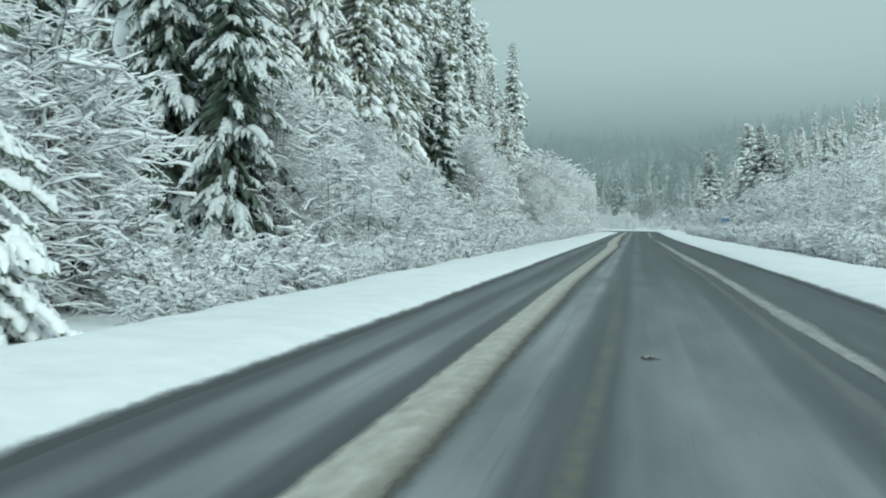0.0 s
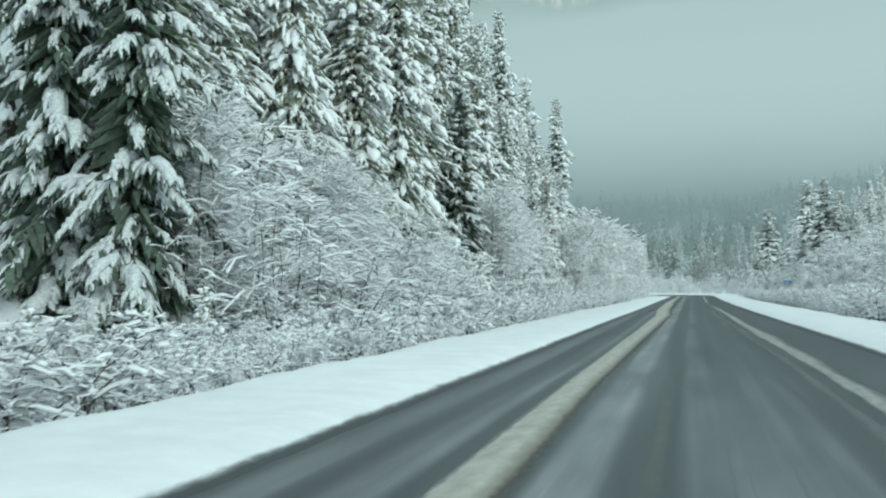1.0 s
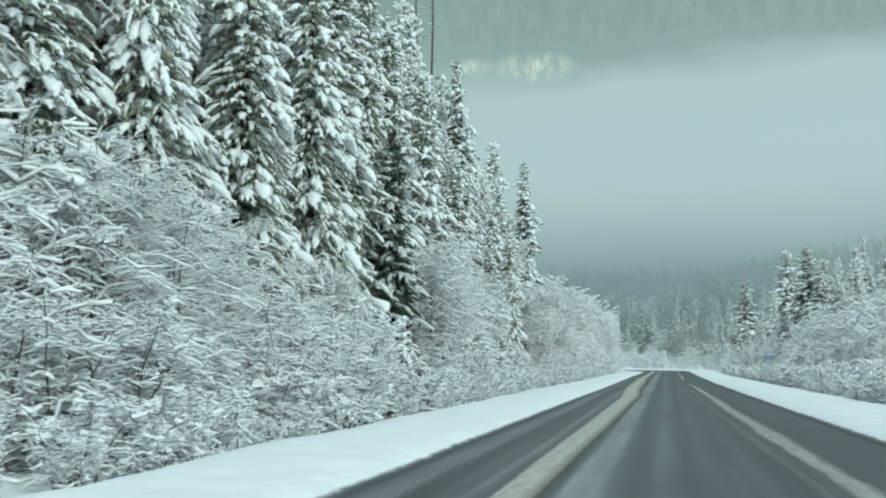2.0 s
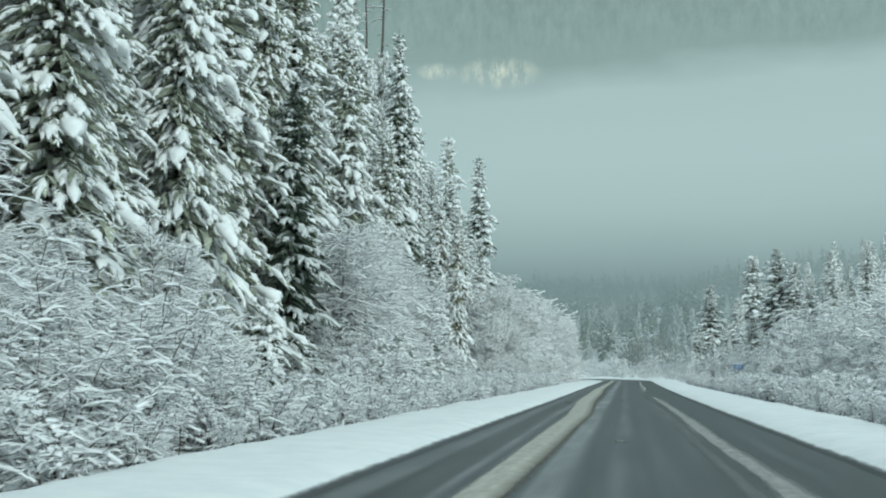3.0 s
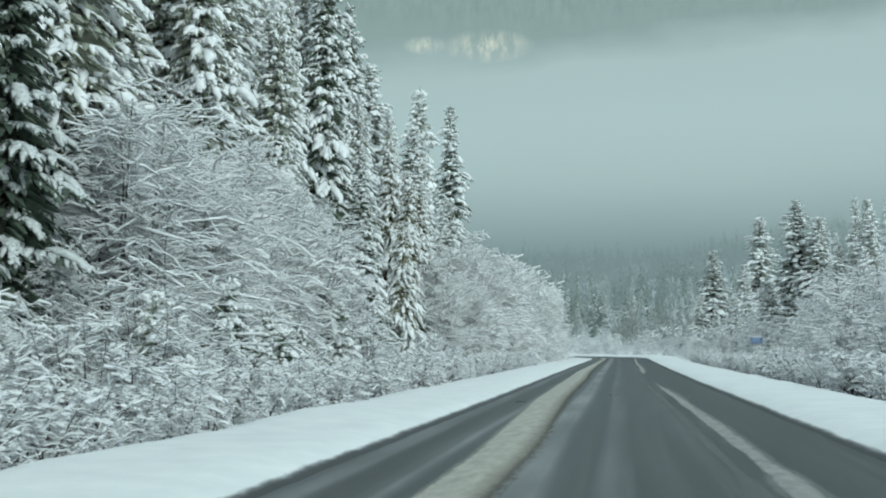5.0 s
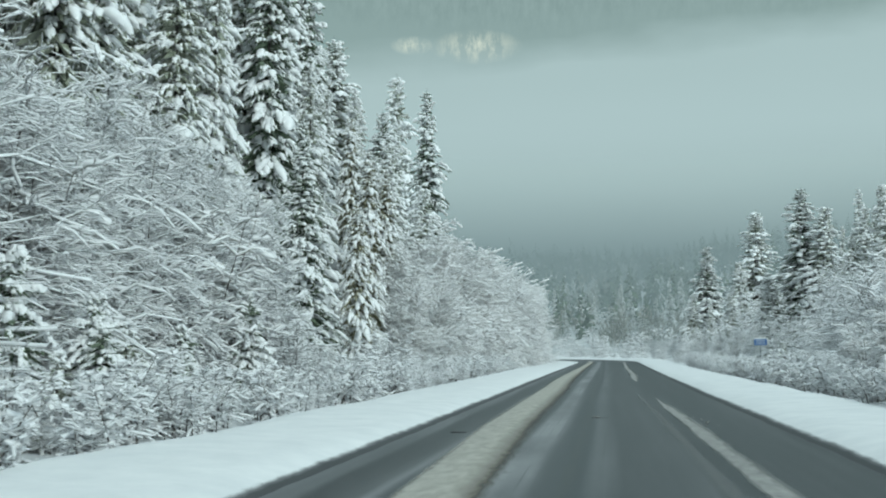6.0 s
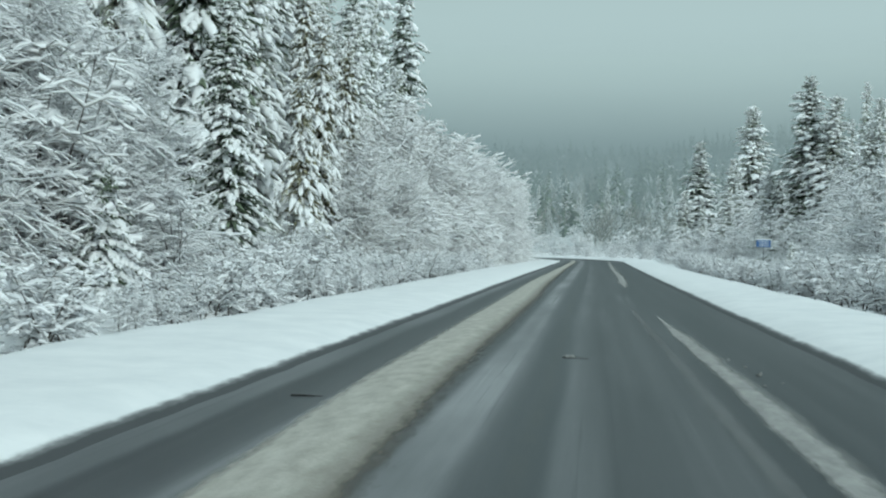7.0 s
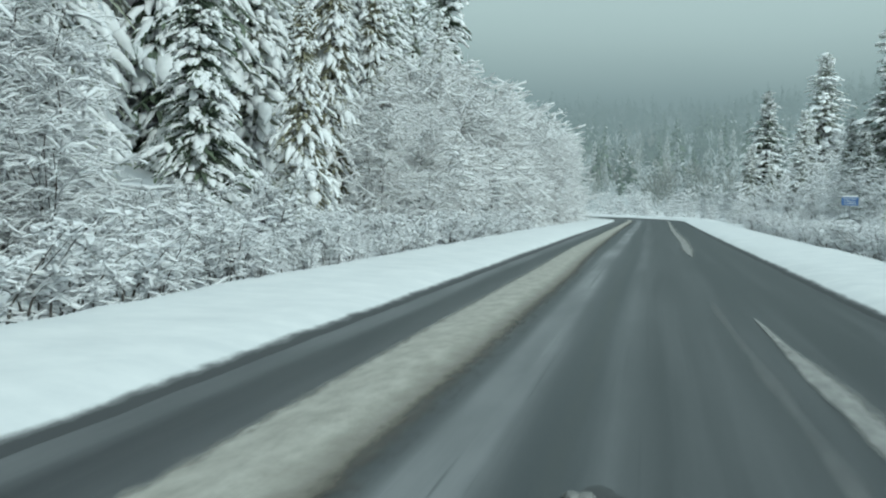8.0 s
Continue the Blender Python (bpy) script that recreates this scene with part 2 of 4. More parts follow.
def slush_material(name, dark, light, patchy, most, side, profile):
    """Slush whose edges dissolve into the wet asphalt; the uv's x runs from 0 to 1 across it."""
    m, nt, bsdf = base_material(name)
    co = nt.nodes.new("ShaderNodeTexCoord")
    mp = node(nt, "ShaderNodeMapping", Scale=(3.0, 1.0, 1.0))
    nt.links.new(co.outputs["Object"], mp.inputs[0])
    nz = node(nt, "ShaderNodeTexNoise", Scale=2.0, Detail=7.0, Roughness=0.65)
    nt.links.new(mp.outputs[0], nz.inputs["Vector"])
    r = ramp(nt, nz.outputs[0], [(0.3, dark), (0.68, light)])
    sep = nt.nodes.new("ShaderNodeSeparateXYZ")
    nt.links.new(co.outputs["UV"], sep.inputs[0])
    hump = ramp(nt, sep.outputs[0], [(p, (v, v, v)) for p, v in profile])
    # sand and dirt gathered along the side towards the middle of the road
    dirt = nt.nodes.new("ShaderNodeMixRGB")
    dirt.inputs[2].default_value = (*side, 1)
    part_dirty = ramp(nt, sep.outputs[0], [(0.56, (0, 0, 0)), (0.76, (0.92, 0.92, 0.92))])
    nt.links.new(part_dirty.outputs[0], dirt.inputs[0])
    nt.links.new(r.outputs[0], dirt.inputs[1])
    mp2 = node(nt, "ShaderNodeMapping", Scale=(7.0, 1.8, 1.0))
    nt.links.new(co.outputs["Object"], mp2.inputs[0])
    tear = node(nt, "ShaderNodeTexNoise", Scale=1.6, Detail=8.0, Roughness=0.65)
    nt.links.new(mp2.outputs[0], tear.inputs["Vector"])
    mp3 = node(nt, "ShaderNodeMapping", Scale=(0.4, 0.13, 1.0))
    nt.links.new(co.outputs["Object"], mp3.inputs[0])
    lump = node(nt, "ShaderNodeTexNoise", Scale=1.0, Detail=4.0, Roughness=0.6)
    nt.links.new(mp3.outputs[0], lump.inputs["Vector"])

    def plus(source, weight, other):
        n = nt.nodes.new("ShaderNodeMath")
        n.operation = "MULTIPLY_ADD"
        n.inputs[1].default_value = weight
        nt.links.new(source, n.inputs[0])
        nt.links.new(other, n.inputs[2])
        return n.outputs[0]
    total = plus(lump.outputs[0], patchy, plus(tear.outputs[0], 0.8, hump.outputs[0]))
    g = nt.nodes.new("ShaderNodeMapRange")
    g.inputs["From Min"].default_value = 0.62 + 0.5 * patchy
    g.inputs["From Max"].default_value = 1.12 + 0.5 * patchy
    g.inputs["To Max"].default_value = most
    nt.links.new(total, g.inputs["Value"])
    keep = g
    clear = nt.nodes.new("ShaderNodeBsdfTransparent")
    melt = nt.nodes.new("ShaderNodeMixShader")
    nt.links.new(keep.outputs[0], melt.inputs[0])
    nt.links.new(clear.outputs[0], melt.inputs[1])
    nt.links.new(bsdf.outputs[0], melt.inputs[2])
    nt.links.new(melt.outputs[0], nt.nodes["Material Output"].inputs[0])
    nt.links.new(dirt.outputs[0], bsdf.inputs["Base Color"])
    bsdf.inputs["Roughness"].default_value = 0.6
    bsdf.inputs["Specular IOR Level"].default_value = 0.35
    fine = node(nt, "ShaderNodeTexNoise", Scale=25.0, Detail=5.0)
    nt.links.new(co.outputs["Object"], fine.inputs["Vector"])
    bump(nt, bsdf, fine.outputs[0], 0.5, 0.02)
    return m


def bank_material():
    """Ploughed snow, grey with slush along its edge on the asphalt; the uv's x is the distance from that edge in metres."""
    m, nt, bsdf = base_material("ploughed_snow")
    co = nt.nodes.new("ShaderNodeTexCoord")
    nz = node(nt, "ShaderNodeTexNoise", Scale=1.3, Detail=7.0, Roughness=0.65)
    nt.links.new(co.outputs["Object"], nz.inputs["Vector"])
    white = ramp(nt, nz.outputs[0], [(0.3, (0.72, 0.73, 0.74)), (0.7, (0.84, 0.84, 0.84))])
    sep = nt.nodes.new("ShaderNodeSeparateXYZ")
    nt.links.new(co.outputs["UV"], sep.inputs[0])
    mp = node(nt, "ShaderNodeMapping", Scale=(2.5, 0.7, 1.0))
    nt.links.new(co.outputs["Object"], mp.inputs[0])
    tear = node(nt, "ShaderNodeTexNoise", Scale=2.5, Detail=8.0, Roughness=0.7)
    nt.links.new(mp.outputs[0], tear.inputs["Vector"])
    a = nt.nodes.new("ShaderNodeMath")
    a.operation = "MULTIPLY_ADD"
    a.inputs[1].default_value = -0.16
    nt.links.new(tear.outputs[0], a.inputs[0])
    nt.links.new(sep.outputs[0], a.inputs[2])
    keep = ramp(nt, a.outputs[0], [(0.0, (0, 0, 0)), (0.03, (0.10, 0.10, 0.10)), (0.13, (1, 1, 1))])
    keep.color_ramp.interpolation = "EASE"
    mix = nt.nodes.new("ShaderNodeMixRGB")
    mix.inputs[1].default_value = (0.050, 0.053, 0.056, 1)
    nt.links.new(keep.outputs[0], mix.inputs[0])
    nt.links.new(white.outputs[0], mix.inputs[2])
    nt.links.new(mix.outputs[0], bsdf.inputs["Base Color"])
    bsdf.inputs["Roughness"].default_value = 0.75
    bump(nt, bsdf, nz.outputs[0], 0.35, 0.02)
    return m


BANK = bank_material()
ROAD = road_material()
SLUSH = slush_material("sanded_slush", (0.325, 0.303, 0.262), (0.53, 0.505, 0.452), 0.35, 0.95, (0.115, 0.100, 0.078), ((0.0, 0.0), (0.15, 0.12), (0.27, 0.85), (0.5, 1.0), (0.68, 0.85), (0.84, 0.25), (1.0, 0.0)))
SLUSH_CLEAN = slush_material("grey_slush", (0.27, 0.265, 0.255), (0.50, 0.485, 0.46), 2.0, 0.75, (0.30, 0.295, 0.28), ((0.0, 0.0), (0.2, 0.2), (0.36, 0.9), (0.5, 0.95), (0.8, 0.4), (1.0, 0.0)))
SLUSH_THIN = slush_material("thin_grey_slush", (0.20, 0.20, 0.20), (0.32, 0.32, 0.315), 3.0, 0.34, (0.25, 0.25, 0.25), ((0.0, 0.0), (0.25, 0.3), (0.45, 0.9), (0.6, 0.9), (0.8, 0.3), (1.0, 0.0)))
WET_WOOD = simple_material("wet_dark_wood", (0.018, 0.018, 0.018), (0.045, 0.043, 0.04), 30.0, 0.5)
TAR = simple_material("dark_pit", (0.020, 0.021, 0.022), (0.045, 0.046, 0.048), 30.0, 0.5)
ICE = simple_material("dirty_ice", (0.10, 0.10, 0.095), (0.24, 0.24, 0.228), 18.0, 0.4, 0.01)
SIGN_BLUE = simple_material("blue_sign", (0.035, 0.11, 0.28), (0.06, 0.15, 0.33), 4.0, 0.5)
SIGN_WHITE = simple_material("white_sign_marking", (0.66, 0.67, 0.68), (0.75, 0.75, 0.75), 6.0, 0.5)
STEEL = simple_material("galvanised_post", (0.22, 0.23, 0.24), (0.34, 0.35, 0.36), 9.0, 0.5)


# ---------------------------------------------------------------- mesh tools
def mesh_from(name, verts, quads, mats, index=None, smooth=True):
    me = bpy.data.meshes.new(name)
    verts = np.asarray(verts, np.float32).reshape(-1, 3)
    quads = np.asarray(quads, np.int32).reshape(-1, 4)
    me.vertices.add(len(verts))
    me.vertices.foreach_set("co", verts.ravel())
    me.loops.add(quads.size)
    me.loops.foreach_set("vertex_index", quads.ravel())
    me.polygons.add(len(quads))
    me.polygons.foreach_set("loop_start", np.arange(0, quads.size, 4, dtype=np.int32))
    for m in mats:
        me.materials.append(m)
    if index is not None:
        me.polygons.foreach_set("material_index", np.asarray(index, np.int32))
    me.polygons.foreach_set("use_smooth", np.full(len(quads), smooth))
    me.update(calc_edges=True)
    me.validate()
    return me


def part(name, me, parent, label=""):
    ob = new(name, me)
    ob.parent = parent
    if label:
        tagged(ob, label)
    return ob


def tubes(paths, wide, high, sides=4, phase=0.5):
    """Tapered tubes with flattened sections. paths (n, k, 3); wide, high (n, k): half sizes across and upwards."""
    n, k, _ = paths.shape
    tan = np.empty_like(paths)
    tan[:, 1:-1] = paths[:, 2:] - paths[:, :-2]
    tan[:, 0] = paths[:, 1] - paths[:, 0]
    tan[:, -1] = paths[:, -1] - paths[:, -2]
    tan /= np.linalg.norm(tan, axis=2, keepdims=True) + 1e-9
    side = np.stack([tan[..., 1], -tan[..., 0], np.zeros((n, k))], -1)
    flat = np.linalg.norm(side, axis=2, keepdims=True)
    side = np.where(flat > 0.05, side / (flat + 1e-9), np.array([1.0, 0, 0]))
    up = np.cross(side, tan)
    a = (np.arange(sides) + phase) / sides * 2 * np.pi
    ring = (side[:, :, None, :] * (np.cos(a)[None, None, :, None] * wide[:, :, None, None])
            + up[:, :, None, :] * (np.sin(a)[None, None, :, None] * high[:, :, None, None]))
    verts = (paths[:, :, None, :] + ring).reshape(-1, 3)
    i = np.arange(n)[:, None, None] * (k * sides)
    j = np.arange(k - 1)[None, :, None] * sides
    s = np.arange(sides)[None, None, :]
    s2 = (s + 1) % sides
    q = np.stack([i + j + s, i + j + s2, i + j + sides + s2, i + j + sides + s], -1).reshape(-1, 4)
    return verts, q


def merge(pieces):
    vs, qs, off = [], [], 0
    for v, q in pieces:
        vs.append(v)
        qs.append(q + off)
        off += len(v)
    return np.concatenate(vs), np.concatenate(qs)


# ---------------------------------------------------------------- the road and the ground
def edge_left(y):
    return np.interp(y, [-40, 8, 16, 30, 60, 85, 130, 190], [-3.72, -3.67, -3.58, -3.50, -3.44, -3.34, -3.32, -3.28])


def edge_right(y):
    return np.interp(y, [-40, 30, 55, 75, 100, 130, 190], [3.6, 3.45, 3.2, 3.0, 2.85, 2.85, 3.1])


BEND_Y, BEND_R = 196.0, 85.0


def along(s, off):
    """A point off metres to the right of the road's axis, s metres along it: straight, then a bend to the left."""
    s, off = np.broadcast_arrays(np.asarray(s, float), np.asarray(off, float))
    a = np.maximum(s - BEND_Y, 0) / BEND_R
    x = np.where(s < BEND_Y, off, -BEND_R + (BEND_R + off) * np.cos(a))
    y = np.where(s < BEND_Y, s, BEND_Y + (BEND_R + off) * np.sin(a))
    return x, y


def hill(x, y):
    """Height of the snow-covered ground away from the road."""
    left = 0.42 * np.maximum(0, -x - 12.6 - 0.02 * np.maximum(y - 230, 0)) * np.clip((260 - y) / 60, 0, 1)
    right = 0.34 * np.maximum(0, x - 10.5) * np.clip((330 - y) / 60, 0.4, 1)
    far = 0.125 * np.maximum(0, y - 280)
    return np.minimum(left, 60) + np.minimum(right, 30) + np.minimum(far, 36)


def wave(x, y, scale, seed=0):
    r = np.random.RandomState(seed)
    z = np.zeros(np.broadcast(x, y).shape)
    for k in range(7):
        ax, ay, p = r.normal(0, 1, 2).tolist() + [r.uniform(0, 6.28)]
        z = z + np.sin((ax * x + ay * y) / scale * (1 + 0.5 * k) + p) / (1 + 0.5 * k)
    return z / 3


def sheet(name, X, Y, Z, mat, uv=None):
    r, c = X.shape
    v = np.stack([X, Y, Z], -1).reshape(-1, 3)
    i = (np.arange(r - 1)[:, None] * c + np.arange(c - 1)[None, :])
    q = np.stack([i, i + 1, i + c + 1, i + c], -1).reshape(-1, 4)
    me = mesh_from(name, v, q, [mat])
    if uv is not None:
        layer = me.uv_layers.new(name="UVMap")
        idx = np.empty(len(me.loops), np.int32)
        me.loops.foreach_get("vertex_index", idx)
        layer.data.foreach_set("uv", np.stack(uv, -1).reshape(-1, 2)[idx].astype(np.float32).ravel())
    return new(name, me)


def build_ground():
    xs = np.concatenate([-np.geomspace(1500, 14, 40), np.arange(-12, 13, 1.0), np.geomspace(14, 1500, 40)])
    ys = np.concatenate([np.arange(-60, 300, 3.0), np.geomspace(303, 1600, 40)])
    X, Y = np.meshgrid(xs, ys)
    near = np.clip(np.abs(X) / 8.0 - 0.6, 0, 1)
    Z = -0.14 + hill(X, Y) + near * 0.16 * wave(X, Y, 3.0, 3)
    tagged(sheet("ground", X, Y, Z, SNOW), "snow-covered forest floor rising to a wooded hillside", "ground", kind="structure")


def build_road():
    s = np.concatenate([np.arange(-40, 190, 2.0), np.arange(190, 330, 1.5)])
    f = np.linspace(-0.04, 1.04, 17)
    S, F = np.meshgrid(s, f, indexing="ij")
    off = edge_left(S) * (1 - F) + edge_right(S) * F
    X, Y = along(S, off)
    Z = 0.03 * (1 - ((F - 0.5) * 2) ** 2)
    tagged(sheet("road", X[:, ::1], Y, Z, ROAD, (off, S)), "wet grey two-lane asphalt road with thin slush film", "road", kind="structure")


def build_bank(name, side, seed):
    s = np.concatenate([np.arange(-40, 190, 0.5), np.arange(190, 330, 1.0)])
    w = np.array([-0.06, 0.03, 0.14, 0.30, 0.6, 1.2, 1.9, 2.5, 2.9, 3.3, 4.2])
    h = np.array([-0.01, 0.012, 0.045, 0.09, 0.15, 0.17, 0.19, 0.20, 0.17, 0.08, -0.12])
    S, W = np.meshgrid(s, w, indexing="ij")
    Hh = np.broadcast_to(h, S.shape)
    edge = edge_left(S) if side < 0 else edge_right(S)
    ragged = 0.03 * wave(S, 0 * S, 0.5, seed) + 0.03 * wave(S, 0 * S, 5.0, seed + 1)
    outer = np.clip(W / 3.0, 0, 1)
    off = edge - side * 0.07 + side * (W * 0.92 + ragged * (1 - outer) + outer * 0.22 * wave(S, W, 1.1, seed + 2))
    X, Y = along(S, off)
    Z = Hh + 0.007 * wave(S, W, 0.8, seed + 3) * np.clip(W, 0, 1) + 0.035 * wave(S, W, 4.0, seed + 4) * np.clip(W, 0, 1) + np.where(S > 195, 0.16 * (side > 0), 0) * np.clip(W, 0, 1)
    Z = np.where((Z > 0) & (side < 0), Z * np.interp(S, [140, 180], [1.0, 0.35]), Z)
    if side < 0:
        X, Y, Z, W, S = X[:, ::-1], Y[:, ::-1], Z[:, ::-1], W[:, ::-1], S[:, ::-1]
    tagged(sheet(name, X, Y, Z, BANK, (W, S)), "smooth white ploughed snow shoulder beside the road", "snow bank", kind="structure")


def build_ridge(name, xs, ys, halves, height, mat, label, seed):
    """A long low heap of slush between the wheel tracks. It dips under the asphalt where it thins out, so its edges are torn."""
    s = np.arange(ys[0], ys[-1], 0.25)
    f = np.linspace(-1, 1, 13)
    S, F = np.meshgrid(s, f, indexing="ij")
    mid = np.interp(S, ys, xs) + 0.03 * wave(S, 0 * S, 9.0, seed)
    half = np.interp(S, ys, halves) * 1.75
    off = mid + F * half
    X, Y = along(S, off)
    frac = (off - edge_left(S)) / (edge_right(S) - edge_left(S))
    crown = 0.03 * (1 - ((frac - 0.5) * 2) ** 2)
    tear = 0.10 * wave(S * 0.5, off * 2, 0.5, seed + 1) + 0.10 * wave(S * 0.25, off * 2, 0.8, seed + 2)
    Z = crown + 0.003 + height * np.clip(np.exp(-4.5 * F ** 2) + tear * (1 - np.abs(F)) - 0.02, 0.0, 1.3) - 0.012 * (np.abs(F) > 0.99)
    tagged(sheet(name, X, Y, Z, mat, ((F + 1) / 2, S)), label, "slush", kind="structure")


build_ground()
build_road()
build_bank("snow_bank_west", -1, 11)
build_bank("snow_bank_east", 1, 31)
build_ridge("slush_ridge_west", [-1.58, -1.58, -1.65, -1.7, -1.6, -1.5, -1.82, -1.9, -2.05, -2.0, -1.9], [-30, 7, 14, 28, 50, 68, 85, 104, 120, 150, 205],
            [0.27, 0.26, 0.25, 0.23, 0.29, 0.37, 0.43, 0.44, 0.42, 0.32, 0.26], 0.04, SLUSH, "long beige ridge of sanded slush between wheel tracks", 51)
build_ridge("slush_ridge_east", [1.95, 1.93, 1.9, 1.9, 1.84, 1.6, 1.54, 1.42, 1.3, 1.25], [-30, 10, 16, 27, 37, 55, 72, 85, 92, 96.5],
            [0.09, 0.09, 0.18, 0.18, 0.18, 0.18, 0.17, 0.17, 0.12, 0.02], 0.018, SLUSH_CLEAN, "broken ridge of grey slush between wheel tracks", 71)
build_ridge("slush_streak", [1.5, 1.48, 1.45, 1.2, 1.1, 1.0, 0.92, 0.85], [-30, 16, 30, 55, 72, 85, 92, 99], [0.10, 0.10, 0.09, 0.09, 0.09, 0.10, 0.09, 0.02], 0.006, SLUSH_THIN, "faint thin streak of grey slush on wet asphalt", 81)
build_ridge("slush_ridge_far", [1.1, 1.15, 1.3, 1.3, 1.7], [114, 120, 130, 150, 205], [0.02, 0.14, 0.18, 0.16, 0.14], 0.018, SLUSH_CLEAN, "short grey slush ridge leading into the bend", 91)


# ---------------------------------------------------------------- the misty valley
def build_backdrop():
    a = np.radians(np.linspace(-50, 50, 61))
    z = np.array([-60, 0, 60, 150, 300, 450, 600, 760.0])
    A, Z = np.meshgrid(a, z, indexing="ij")
    m, nt, bsdf = base_material("painted_mist_mountainside")
    nt.nodes.remove(bsdf)
    co = nt.nodes.new("ShaderNodeTexCoord")
    sep = nt.nodes.new("ShaderNodeSeparateXYZ")
    nt.links.new(co.outputs["Object"], sep.inputs[0])
    mp = node(nt, "ShaderNodeMapping", Scale=(0.004, 0.004, 0.010))
    nt.links.new(co.outputs["Object"], mp.inputs[0])
    drift = node(nt, "ShaderNodeTexNoise", Scale=1.0, Detail=5.0, Roughness=0.5)
    nt.links.new(mp.outputs[0], drift.inputs["Vector"])
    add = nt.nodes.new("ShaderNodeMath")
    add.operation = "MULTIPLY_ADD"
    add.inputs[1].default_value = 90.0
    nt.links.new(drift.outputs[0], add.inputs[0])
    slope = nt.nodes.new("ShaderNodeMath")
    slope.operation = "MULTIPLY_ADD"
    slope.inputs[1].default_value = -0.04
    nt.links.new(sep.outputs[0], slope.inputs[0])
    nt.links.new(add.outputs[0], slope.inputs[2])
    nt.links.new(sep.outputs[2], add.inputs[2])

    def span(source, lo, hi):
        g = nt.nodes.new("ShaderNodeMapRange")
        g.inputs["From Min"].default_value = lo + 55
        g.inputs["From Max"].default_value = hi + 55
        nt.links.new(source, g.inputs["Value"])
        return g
    # glowing colours by height: bright cloud and the dimmer haze below are painted in
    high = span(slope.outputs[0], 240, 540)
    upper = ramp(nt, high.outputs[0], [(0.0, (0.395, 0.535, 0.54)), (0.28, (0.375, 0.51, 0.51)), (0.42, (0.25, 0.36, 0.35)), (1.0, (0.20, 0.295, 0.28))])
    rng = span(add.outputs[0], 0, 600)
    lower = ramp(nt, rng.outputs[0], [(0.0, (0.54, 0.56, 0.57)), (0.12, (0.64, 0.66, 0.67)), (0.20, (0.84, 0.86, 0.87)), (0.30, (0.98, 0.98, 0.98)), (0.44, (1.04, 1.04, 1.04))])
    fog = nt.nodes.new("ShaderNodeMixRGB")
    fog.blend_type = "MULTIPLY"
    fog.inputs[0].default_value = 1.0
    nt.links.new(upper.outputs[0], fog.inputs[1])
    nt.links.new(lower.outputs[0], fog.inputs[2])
    # trees that show through on the slopes above and below the cloud
    mp2 = node(nt, "ShaderNodeMapping", Scale=(0.085, 0.085, 0.036))
    nt.links.new(co.outputs["Object"], mp2.inputs[0])
    wood = node(nt, "ShaderNodeTexNoise", Scale=1.0, Detail=6.0, Roughness=0.7)
    nt.links.new(mp2.outputs[0], wood.inputs["Vector"])
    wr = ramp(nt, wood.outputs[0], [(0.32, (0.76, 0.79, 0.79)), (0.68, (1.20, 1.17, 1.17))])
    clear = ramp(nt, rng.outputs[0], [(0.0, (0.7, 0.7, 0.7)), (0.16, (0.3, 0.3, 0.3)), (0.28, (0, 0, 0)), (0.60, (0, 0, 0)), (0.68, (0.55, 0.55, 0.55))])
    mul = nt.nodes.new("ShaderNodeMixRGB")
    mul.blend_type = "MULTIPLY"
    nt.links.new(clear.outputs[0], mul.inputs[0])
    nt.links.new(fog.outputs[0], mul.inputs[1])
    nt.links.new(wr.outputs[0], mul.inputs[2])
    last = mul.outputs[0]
    # two cream patches mixed into the glowing colours, broken up by noise
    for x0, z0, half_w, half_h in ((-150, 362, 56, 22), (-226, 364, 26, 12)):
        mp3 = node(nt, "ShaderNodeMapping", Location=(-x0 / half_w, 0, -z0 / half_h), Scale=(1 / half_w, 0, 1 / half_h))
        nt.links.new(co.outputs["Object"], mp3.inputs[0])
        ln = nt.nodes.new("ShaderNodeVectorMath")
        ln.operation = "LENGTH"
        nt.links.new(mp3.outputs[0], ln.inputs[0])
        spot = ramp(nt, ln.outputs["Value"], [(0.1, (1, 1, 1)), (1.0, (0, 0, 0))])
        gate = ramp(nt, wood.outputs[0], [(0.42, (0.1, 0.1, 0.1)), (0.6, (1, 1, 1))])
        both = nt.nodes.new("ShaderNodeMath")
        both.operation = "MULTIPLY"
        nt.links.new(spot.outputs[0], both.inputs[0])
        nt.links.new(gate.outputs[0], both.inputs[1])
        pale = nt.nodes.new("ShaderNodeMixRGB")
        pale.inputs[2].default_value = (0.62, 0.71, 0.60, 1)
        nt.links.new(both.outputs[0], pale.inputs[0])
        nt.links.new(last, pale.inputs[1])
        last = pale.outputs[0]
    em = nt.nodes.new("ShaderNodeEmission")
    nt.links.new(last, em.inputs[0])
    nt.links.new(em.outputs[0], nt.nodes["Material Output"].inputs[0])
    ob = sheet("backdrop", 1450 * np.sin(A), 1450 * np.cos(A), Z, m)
    tagged(ob, "glowing backdrop painted with cloud across a dark wooded mountainside", "backdrop", kind="structure")


build_backdrop()


